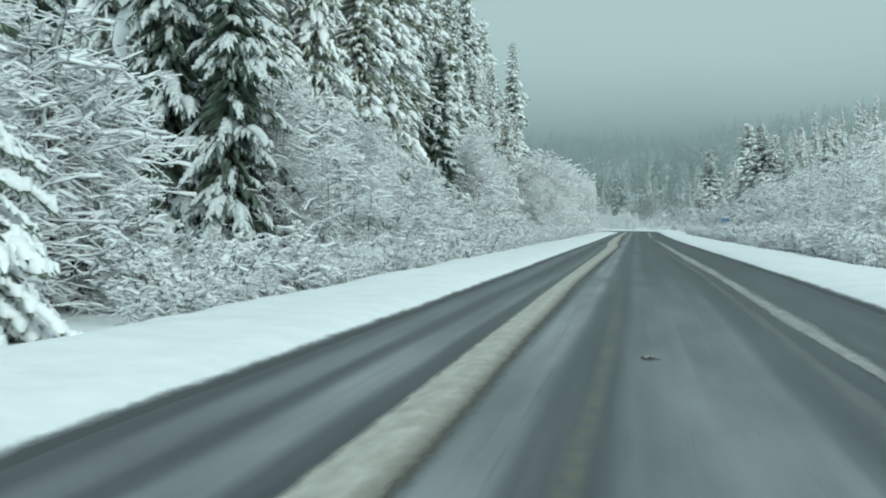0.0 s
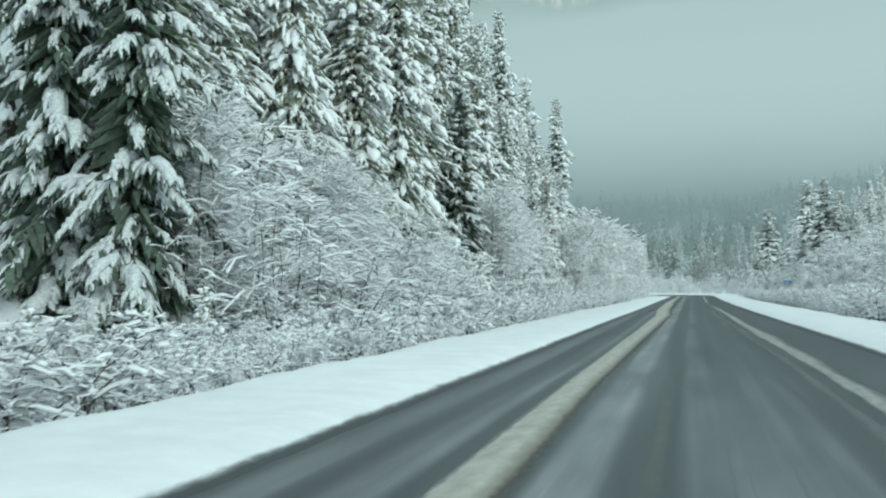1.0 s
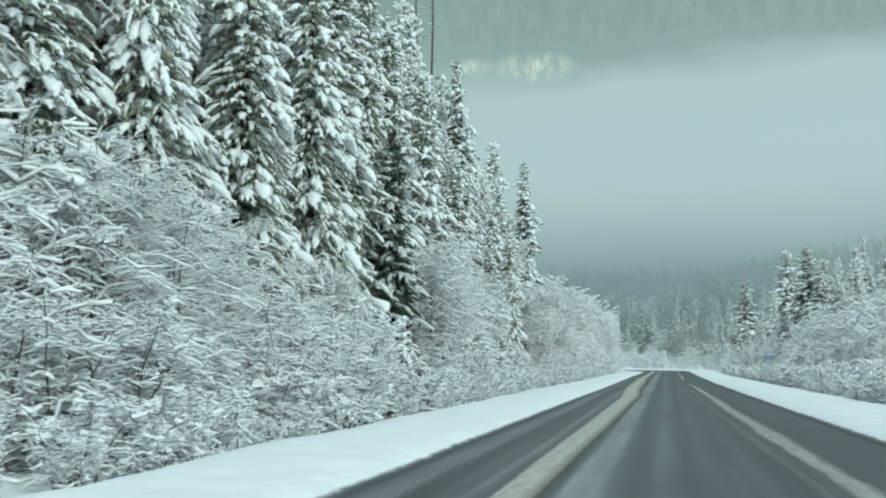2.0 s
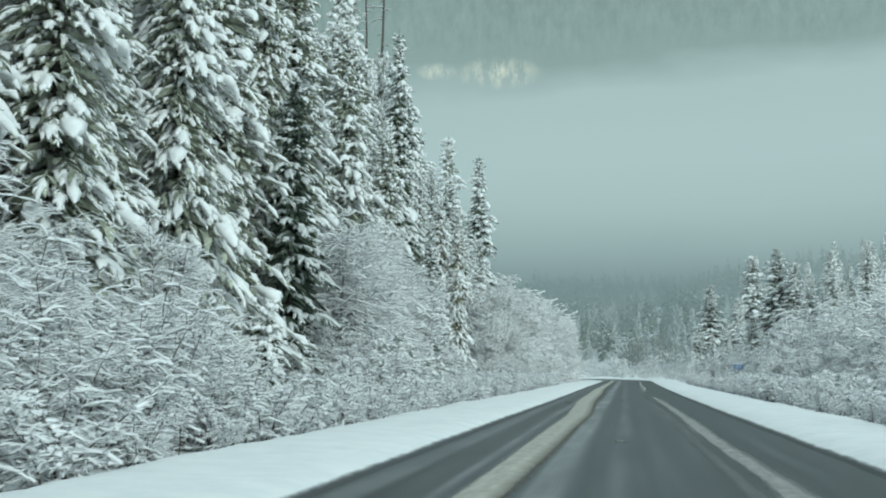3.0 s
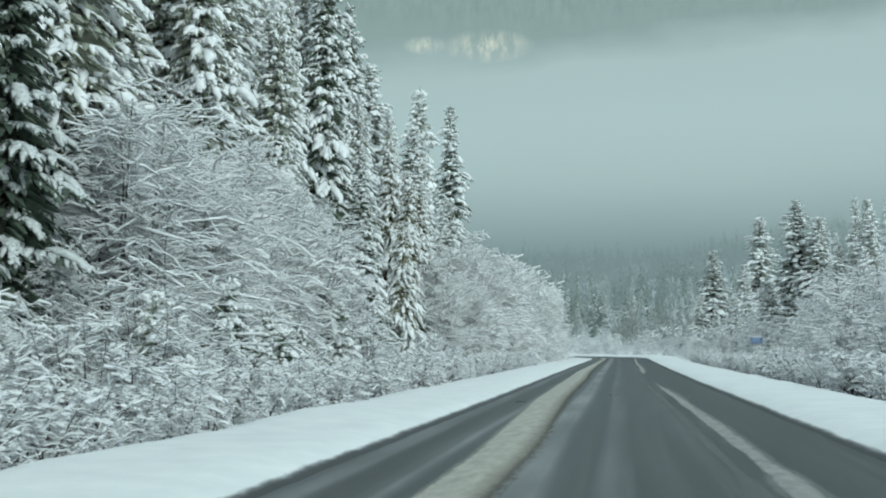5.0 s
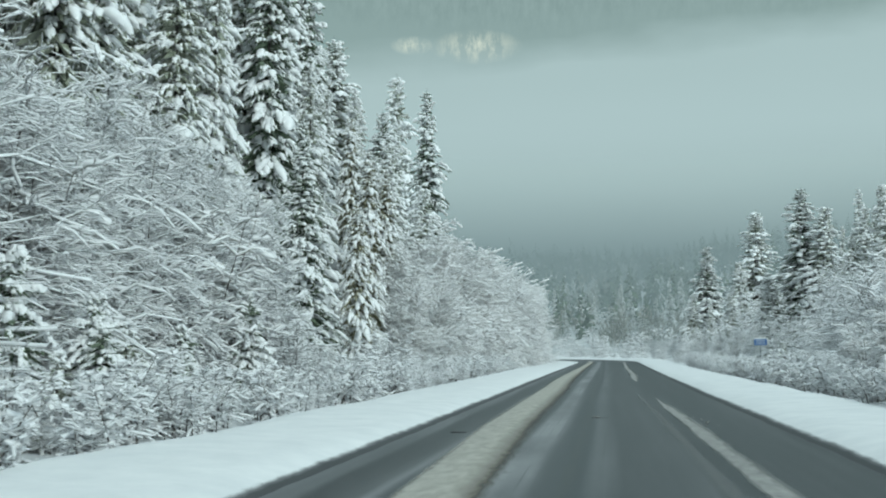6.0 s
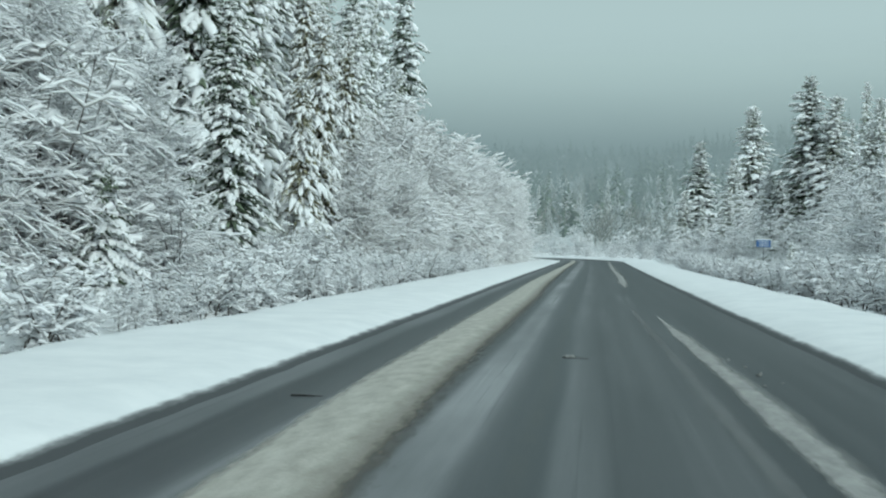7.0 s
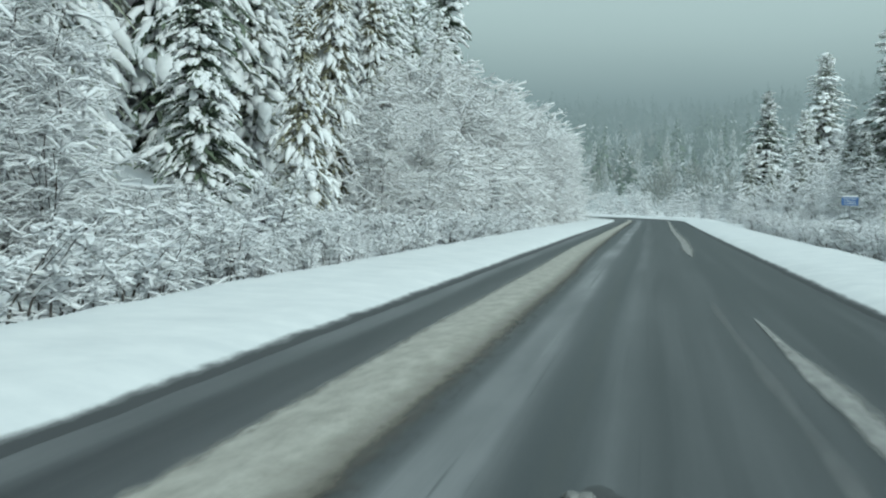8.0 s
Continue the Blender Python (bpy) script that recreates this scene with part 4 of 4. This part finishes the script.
def brush_top(y):
    """How high the brush on the west side stands: it is low in front of the two dark conifers."""
    return np.interp(y, [8, 20, 22, 33.5, 36, 41, 45, 57, 61, 63, 76, 78, 86, 97, 102, 104.5, 120], [6.4, 6.2, 1.2, 1.2, 6.0, 6.0, 4.5, 4.2, 3.0, 2.2, 2.4, 6.6, 5.6, 5.3, 4.2, 1.3, 1.3])


y = 17.2
while y < 121:
    top = float(brush_top(y))
    clear = 78 < y < 98.5
    if top > 3 or R.random() < 0.6:
        lists[R.choice(["na", "nb"])].append((-9.3 - R.uniform(0, 1.3) - 1.5 * clear, y + R.uniform(-0.6, 0.6), top * R.uniform(0.5, 1.05), turn(), R.uniform(0.85, 1.25)))
    if top > 3.5:
        lists["nt"].append((-10.8 - R.uniform(0, 1.6) - 0.5 * clear, y + R.uniform(0, 2.5), top * R.uniform(1.0, 1.3), turn(), R.uniform(0.85, 1.15)))
    if not 57.2 < y < 61:
        lists["nc"].append((-8.0 - R.uniform(0, 0.6), y + R.uniform(0, 2), min(top, R.uniform(1.5, 2.9)) * (0.35 if clear else 1), turn(), R.uniform(0.9, 1.3) * (1.5 if clear else 1)))
    lists[R.choice(["ma", "mb"])].append((-11.6 - R.uniform(0, 1.5), y + R.uniform(0, 2.4), max(min(2.5, top + 0.3), top * R.uniform(0.7, 1.15)), turn(), R.uniform(0.9, 1.2)))
    if 98 < y < 121:
        lists[R.choice(["ma", "mb"])].append((-13.4 - R.uniform(0, 1.6), y, R.uniform(1.2, 2.0), turn(), R.uniform(1.0, 1.3)))
    y += 2.7
for y in (46.5, 48.6, 50.5, 52.4, 54.3, 56.0):
    lists[R.choice(["na", "nb"])].append((-8.7 - R.uniform(0, 0.7), y, R.uniform(2.6, 4.2), turn(), R.uniform(0.9, 1.2)))
    lists["nc"].append((-7.9 - R.uniform(0, 0.5), y + 0.8, R.uniform(1.4, 2.4), turn(), R.uniform(0.9, 1.2)))
for i in range(20):
    lists[R.choice(["nc", "la"])].append((-8.6 - 3.2 * R.random(), 23.5 + 0.6 * i, R.uniform(0.5, 0.95), turn(), R.uniform(1.0, 1.5)))
for i in range(11):
    lists["nt"].append((-12.0 - 1.8 * R.random(), 83 + 2.0 * i, R.uniform(7.2, 9.6), turn(), R.uniform(0.7, 0.95)))
for i in range(9):
    lists[R.choice(["na", "nb"])].append((-11.8 - 1.3 * R.random(), 94.5 + 1.1 * i, R.uniform(4.2, 6.4), turn(), R.uniform(0.9, 1.2)))
for i in range(22):
    lists[R.choice(["nc", "la"])].append((-8.8 - 3.0 * R.random(), 99 + 0.9 * i, R.uniform(0.9, 1.5), turn(), R.uniform(1.0, 1.5)))
for y in (17.5, 19.5, 21.5):
    lists["nb"].append((-10.8 - R.uniform(0, 1), y, R.uniform(6, 7.2), turn(), 1.0))
for y in (15.2, 16.4, 17.6, 18.8, 20.0):
    lists["la"].append((-6.5 - R.uniform(0, 0.4), y, R.uniform(0.5, 0.9), turn(), 1.2))
y = 78.0
while y < 121:
    lists[R.choice(["la", "lb"])].append((-8.2 - R.uniform(0, 0.5), y, R.uniform(0.9, 1.6) * (0.6 if 87 < y < 99 else 1.0), turn(), R.uniform(1.0, 1.4)))
    y += 1.9
y = 16.5
while y < 150:
    lists[R.choice(["la", "lb"])].append((-7.1 - R.uniform(-0.3, 0.5), y, R.uniform(0.5, 1.4), turn(), R.uniform(0.9, 1.4)))
    if y > 20.5:
        lists[R.choice(["la", "lb"])].append((6.9 + R.uniform(-0.3, 0.8), y + 16, R.uniform(0.6, 1.6), turn(), R.uniform(0.9, 1.4)))
    y += 1.1
y = 130.0
while y < 262:
    x = -9.6 + 1.5 * min(max((y - 150) / 35, 0), 1) - max(0, y - 199) ** 2 / 165
    tall = min(1.0, 0.65 + (y - 130) * 0.022)
    lists[R.choice(["fa", "fb"])].append((x - R.uniform(0.6, 1.9), y, R.uniform(6.5, 12.0) * tall, turn(), R.uniform(0.7, 1.0)))
    if 143 < y < 240:
        lists[R.choice(["fa", "fb"])].append((x - R.uniform(3.4, 5.4), y + 1.5, R.uniform(9, 13), turn(), R.uniform(0.75, 1.0)))
    lists[R.choice(["ma", "mb"])].append((x + R.uniform(0, 0.7), y + 0.8, R.uniform(2.2, 4.4), turn(), R.uniform(0.9, 1.2)))
    y += 3.2
y = 36.0
while y < 215:
    lists[R.choice(["ma", "mb"])].append((8.6 + R.uniform(0, 1.6), y, R.uniform(1.6, 3.2) * (0.55 if 112 < y < 158 else 1.0), turn(), R.uniform(1.0, 1.3)))
    y += 3.4
for key in ("ma", "mb", "la", "lb"):
    lists[key] = [(p[0], p[1], min(p[2], 1.1), p[3], p[4]) if 6.5 < p[0] < 11 and 126 < p[1] < 148 else p for p in lists[key]]
for key in ("na", "nb", "nt"):
    lists[key] = [p for p in lists[key] if not (89 < p[1] < 99 and p[0] > -11.7)]
y = 42.0
while y < 126:
    lists[R.choice(["na", "nb"])].append((11.3 + R.uniform(0, 1.6), y, R.uniform(4.0, 6.2) * (0.8 if y < 78 else 1.0), turn(), R.uniform(1.0, 1.25)))
    y += 2.9
labels = {"nt": TALL, "fa": TALL, "fb": TALL, "la": BUSH, "lb": BUSH}
for key in shapes:
    place(shrub("low_bush" if key in ("la", "lb") else "alder_shrub", shapes[key], labels.get(key, ALDER), *((PALE_TWIG, TWIG_SNOW) if key in ("fa", "fb", "ma", "mb") else (TWIG, THIN_SNOW))), lists[key], heights[key])


def brush_field():
    """The brush farther back on the east side and round the outside of the bend, where single shrubs cannot be told apart."""
    spots = []
    y = 50.0
    while y < 215:
        if y > 126:
            spots.append((12.2 + R.uniform(0, 1.6), y, R.uniform(4.0, 5.6) * (0.8 if y < 160 else 0.85), R.uniform(1.0, 1.3)))
        spots.append((15.5 + R.uniform(0, 3), y + 1.0, R.uniform(5.2, 7.8) * (0.7 if y < 78 else 0.9), R.uniform(1.0, 1.3)))
        if y > 105:
            spots.append((21 + R.uniform(0, 6), y + 2.0, R.uniform(4.2, 6.4), R.uniform(1.0, 1.3)))
            spots.append((28 + R.uniform(0, 6), y + 0.5, R.uniform(4.2, 6.4), R.uniform(1.0, 1.3)))
        y += 3.8
    for i in range(36):
        for off, hh in ((8.5, 2.6), (13, 3.6), (20, 4.5), (28, 5.0), (37, 5.5), (48, 6.0), (60, 6.5)):
            px, py = along(198 + 130 * i / 36 + R.uniform(-2, 2), off + R.uniform(-1, 2))
            spots.append((float(px), float(py), hh * R.uniform(0.8, 1.2), R.uniform(1.0, 1.4)))
    wood, snow = [], []
    plain = [shrub_shape(41 + i, 7.0, 5, 16, 5, 1.05, 0.9, False, 0.9, 0.66) for i in range(3)]
    rough = [shrub_shape(51 + i, 7.0, 5, 9, 4, 2.0, 1.1, False, 0.65, 0.45) for i in range(3)]
    for i, (x, yy, hh, fat) in enumerate(spots):
        a = R.uniform(0, 6.28)
        z = float(hill(np.array(x), np.array(yy))) - 0.12
        m = np.array([[math.cos(a) * fat, -math.sin(a) * fat, 0], [math.sin(a) * fat, math.cos(a) * fat, 0], [0, 0, 1]]) * (hh / 7.0)
        kind = plain if yy < 200 else rough
        for src, dst in ((kind[i % 3][2], wood), (kind[i % 3][3], snow)):
            dst.append((src[0] @ m.T + [x, yy, z], src[1]))
    wv, wq = merge(wood)
    sv, sq = merge(snow)
    me = mesh_from("brush_field", np.concatenate([wv, sv]), np.concatenate([wq, sq + len(wv)]), [TWIG, TWIG_SNOW], np.concatenate([np.zeros(len(wq)), np.ones(len(sq))]))
    tagged(new("brush_field", me), "dense leafless brush white with snow and frost", "brush", kind="stuff")


brush_field()


# ---------------------------------------------------------------- far woods on the valley side
def far_woods():
    r = np.random.RandomState(77)
    green, white = [], []
    for i in range(1100):
        y = 306 + 350 * r.uniform(0, 1) ** 1.05
        x = r.uniform(-0.16, 0.30) * y
        clump = 0.5 + 0.5 * float(wave(np.array(x), np.array(y), 16.0, 78))
        if r.uniform(0, 1) > 0.45 + clump:
            continue
        h = r.uniform(4, 9) + 6 * r.uniform(0, 1) ** 2
        slim = r.uniform(0.15, 0.26)
        n = 19
        t = np.linspace(0.05, 0.97, n)
        az = r.uniform(0, 6.28, n)
        ln = (1 - t) * h * slim * r.uniform(0.5, 1.3, n) + 0.25
        u = np.array([[0.0, 0.55, 1.0]])
        g = float(hill(np.array(x), np.array(y)))
        p = np.stack([x + np.cos(az)[:, None] * ln[:, None] * u, y + np.sin(az)[:, None] * ln[:, None] * u, g + (t * h)[:, None] - ln[:, None] * 0.6 * u ** 1.6], -1)
        w = (0.42 * ln + 0.18)[:, None] * np.array([[0.5, 1.0, 0.3]])
        green.append(tubes(p, w, w * 0.6, 3))
        ok = r.uniform(0, 1, n) < 0.12
        white.append(tubes(p[ok] + [0, 0, 0.18], w[ok] * 0.8, w[ok] * 0.4, 3))
    bare = []
    for i in range(800):
        y = 290 + 330 * r.uniform(0, 1) ** 1.2
        x = r.uniform(-0.16, 0.30) * y
        h = r.uniform(3, 7.5)
        n = 26
        g = float(hill(np.array(x), np.array(y)))
        az, z0, ln = r.uniform(0, 6.28, n), r.uniform(0, 0.65, n) * h, h * r.uniform(0.18, 0.42, n)
        base = np.stack([x + r.normal(0, 0.16 * h, n), y + r.normal(0, 0.16 * h, n), g + z0], -1)
        u = np.array([0.0, 0.5, 1.0])[None, :, None]
        d = np.stack([np.cos(az) * ln * 0.6, np.sin(az) * ln * 0.6, ln], -1)[:, None, :]
        p = base[:, None, :] + d * u
        w = np.full((n, 1), 0.12) * np.array([[1.0, 0.8, 0.4]])
        (bare if i % 5 else white).append(tubes(p, w, w, 3))
    gv, gq = merge(green)
    wv, wq = merge(white)
    bv, bq = merge(bare)
    me = mesh_from("far_woods", np.concatenate([gv, wv, bv]), np.concatenate([gq, wq + len(gv), bq + len(gv) + len(wv)]), [NEEDLES, TREE_SNOW, PALE_TWIG],
                   np.concatenate([np.zeros(len(gq)), np.ones(len(wq)), np.full(len(bq), 2)]), smooth=False)
    tagged(new("far_woods", me), "dense snowy conifer woods fading into valley mist", "forest", kind="stuff")


far_woods()


def mist(name, y, top, strength):
    m, nt, bsdf = base_material("glowing_mist_sheet")
    nt.nodes.remove(bsdf)
    co = nt.nodes.new("ShaderNodeTexCoord")
    sep = nt.nodes.new("ShaderNodeSeparateXYZ")
    nt.links.new(co.outputs["Object"], sep.inputs[0])
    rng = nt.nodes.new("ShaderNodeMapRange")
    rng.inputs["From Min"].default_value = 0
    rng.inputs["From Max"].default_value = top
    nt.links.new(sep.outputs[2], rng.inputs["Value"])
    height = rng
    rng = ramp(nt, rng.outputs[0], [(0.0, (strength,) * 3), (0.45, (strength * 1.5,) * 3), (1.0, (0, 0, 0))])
    mp = node(nt, "ShaderNodeMapping", Scale=(0.012, 0.012, 0.03))
    nt.links.new(co.outputs["Object"], mp.inputs[0])
    nz = node(nt, "ShaderNodeTexNoise", Scale=1.0, Detail=3.0)
    nt.links.new(mp.outputs[0], nz.inputs["Vector"])
    var = nt.nodes.new("ShaderNodeMapRange")
    var.inputs["From Min"].default_value = 0.3
    var.inputs["From Max"].default_value = 0.7
    var.inputs["To Min"].default_value = 0.75
    var.inputs["To Max"].default_value = 1.2
    nt.links.new(nz.outputs[0], var.inputs["Value"])
    mul = nt.nodes.new("ShaderNodeMath")
    mul.operation = "MULTIPLY"
    mul.use_clamp = True
    nt.links.new(rng.outputs[0], mul.inputs[0])
    nt.links.new(var.outputs[0], mul.inputs[1])
    tr = nt.nodes.new("ShaderNodeBsdfTransparent")
    # the sheet glows in a painted haze tone, dark below, bright near its top
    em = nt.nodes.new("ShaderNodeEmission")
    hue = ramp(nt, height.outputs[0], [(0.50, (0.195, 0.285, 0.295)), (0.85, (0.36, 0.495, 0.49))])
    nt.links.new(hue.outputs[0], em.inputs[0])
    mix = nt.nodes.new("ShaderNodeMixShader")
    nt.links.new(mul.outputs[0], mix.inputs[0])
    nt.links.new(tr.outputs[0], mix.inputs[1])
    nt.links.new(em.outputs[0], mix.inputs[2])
    nt.links.new(mix.outputs[0], nt.nodes["Material Output"].inputs[0])
    a = np.radians(np.linspace(-28, 40, 25))
    z = np.linspace(-5, top, 6)
    A, Z = np.meshgrid(a, z, indexing="ij")
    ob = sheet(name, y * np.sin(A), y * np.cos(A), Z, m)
    tagged(ob, "glowing see-through sheet standing in for grey valley mist", "mist", kind="structure")


mist("mist_sheet_near", 286, 38, 0.36)
mist("mist_sheet_middle", 338, 50, 0.36)
mist("mist_sheet_far", 440, 72, 0.44)


# ---------------------------------------------------------------- small things on and beside the road
def pit(x, y, size, seed):
    r = np.random.RandomState(seed)
    root = new("pothole")
    a = np.linspace(0, 2 * np.pi, 17)
    rad = 1 + 0.25 * np.sin(3 * a + seed) + 0.12 * np.sin(5 * a)
    A, F = np.meshgrid(a, np.array([0.05, 0.5, 0.9, 1.1]), indexing="ij")
    X = np.cos(A) * F * rad[:, None] * size
    Y = np.sin(A) * F * rad[:, None] * size * 1.3
    Z = np.broadcast_to(np.array([0.001, 0.002, 0.004, -0.004]), A.shape)
    rim = sheet("wet_patch", X, Y, Z, TAR)
    rim.parent = root
    for k in range(2):
        bm = bmesh.new()
        bmesh.ops.create_icosphere(bm, subdivisions=2, radius=0.05 * r.uniform(0.7, 1.2))
        for v in bm.verts:
            v.co *= r.uniform(0.8, 1.2)
            v.co.z *= 0.55
        me = bpy.data.meshes.new("ice_lump")
        bm.to_mesh(me)
        bm.free()
        me.materials.append(ICE)
        lump = part("ice_lump", me, root)
        lump.location = (-size * 0.75 + k * 0.06, r.uniform(-0.10, 0.10), 0.012)
    f = (x - float(edge_left(y))) / float(edge_right(y) - edge_left(y))
    root.location = (x, y, 0.03 * (1 - ((f - 0.5) * 2) ** 2) + 0.002)
    tagged(root, "small dark pothole with grey lumps of ice", "pothole", "potholes in the lane")


pit(-0.02, 11.6, 0.075, 1)
pit(-0.17, 54.8, 0.13, 2)
pit(-0.22, 87.0, 0.15, 3)


def slush_lump(x, y, size, seed):
    r = np.random.RandomState(seed)
    bm = bmesh.new()
    bmesh.ops.create_icosphere(bm, subdivisions=2, radius=size)
    for v in bm.verts:
        v.co *= r.uniform(0.75, 1.2)
        v.co.z *= 0.6
    me = bpy.data.meshes.new("slush_lump")
    bm.to_mesh(me)
    bm.free()
    me.materials.append(ICE)
    ob = new("slush_lump", me)
    f = (x - float(edge_left(y))) / float(edge_right(y) - edge_left(y))
    ob.location = (x, y, 0.03 * (1 - ((f - 0.5) * 2) ** 2) + 0.3 * size)
    tagged(ob, "small grey lump of slush on wet asphalt", "slush lump", "loose lumps of slush")


for x, y, size in ((1.66, 84.6, 0.022), (1.74, 85.6, 0.032), (1.80, 85.9, 0.020), (1.71, 86.5, 0.025), (1.62, 87.4, 0.018), (1.88, 84.9, 0.016)):
    slush_lump(x, y, size, int(size * 1000 + y * 10))


def fallen_twig():
    root = new("fallen_twig")
    p = np.array([[[-0.14, 0.0, 0.008], [-0.04, 0.005, 0.010], [0.06, -0.003, 0.009], [0.14, 0.004, 0.007]]])
    w = np.array([[0.011, 0.009, 0.008, 0.004]])
    part("stick", mesh_from("stick", *tubes(p, w, w, 6), [WET_WOOD]), root)
    q = np.array([[[-0.02, 0.004, 0.010], [0.03, 0.02, 0.012], [0.06, 0.03, 0.009]]])
    v = np.array([[0.005, 0.004, 0.002]])
    part("side_shoot", mesh_from("side_shoot", *tubes(q, v, v, 5), [WET_WOOD]), root)
    root.location = (-2.50, 82.75, 0.012)
    tagged(root, "dark broken twig lying on the wet asphalt", "twig")


fallen_twig()


def road_sign():
    root = new("road_sign")
    p = np.array([[[0, 0, -0.3], [0, 0, 0.8], [0, 0, 1.7]]])
    part("post", mesh_from("post", *tubes(p, np.full((1, 3), 0.035), np.full((1, 3), 0.035), 6), [STEEL]), root)

    def slab(name, w, h, d, y, z, mat, owner, label=""):
        bm = bmesh.new()
        bmesh.ops.create_cube(bm, size=1)
        bmesh.ops.scale(bm, vec=(w, d, h), verts=bm.verts)
        bmesh.ops.bevel(bm, geom=bm.edges[:], offset=min(w, h, d) * 0.2, segments=1, affect="EDGES")
        bmesh.ops.translate(bm, vec=(0, y, z), verts=bm.verts)
        me = bpy.data.meshes.new(name)
        bm.to_mesh(me)
        bm.free()
        me.materials.append(mat)
        return part(name, me, owner, label)
    plate = slab("sign_plate", 0.85, 0.45, 0.03, -0.05, 1.85, SIGN_BLUE, root, "deep blue sign plate")
    for k in range(3):
        slab("marking", 0.58, 0.032, 0.012, -0.072, 1.97 - k * 0.12, SIGN_WHITE, plate, "white bar")
    slab("snow_cap", 0.85, 0.08, 0.08, -0.05, 2.105, TREE_SNOW, plate, "strip of snow on the top edge")
    root.location = (10.3, 147.0, 0.02)
    root.rotation_euler = (0, 0, radians(-4))
    tagged(root, "blue road sign half hidden in snowy brush", "road sign")


road_sign()
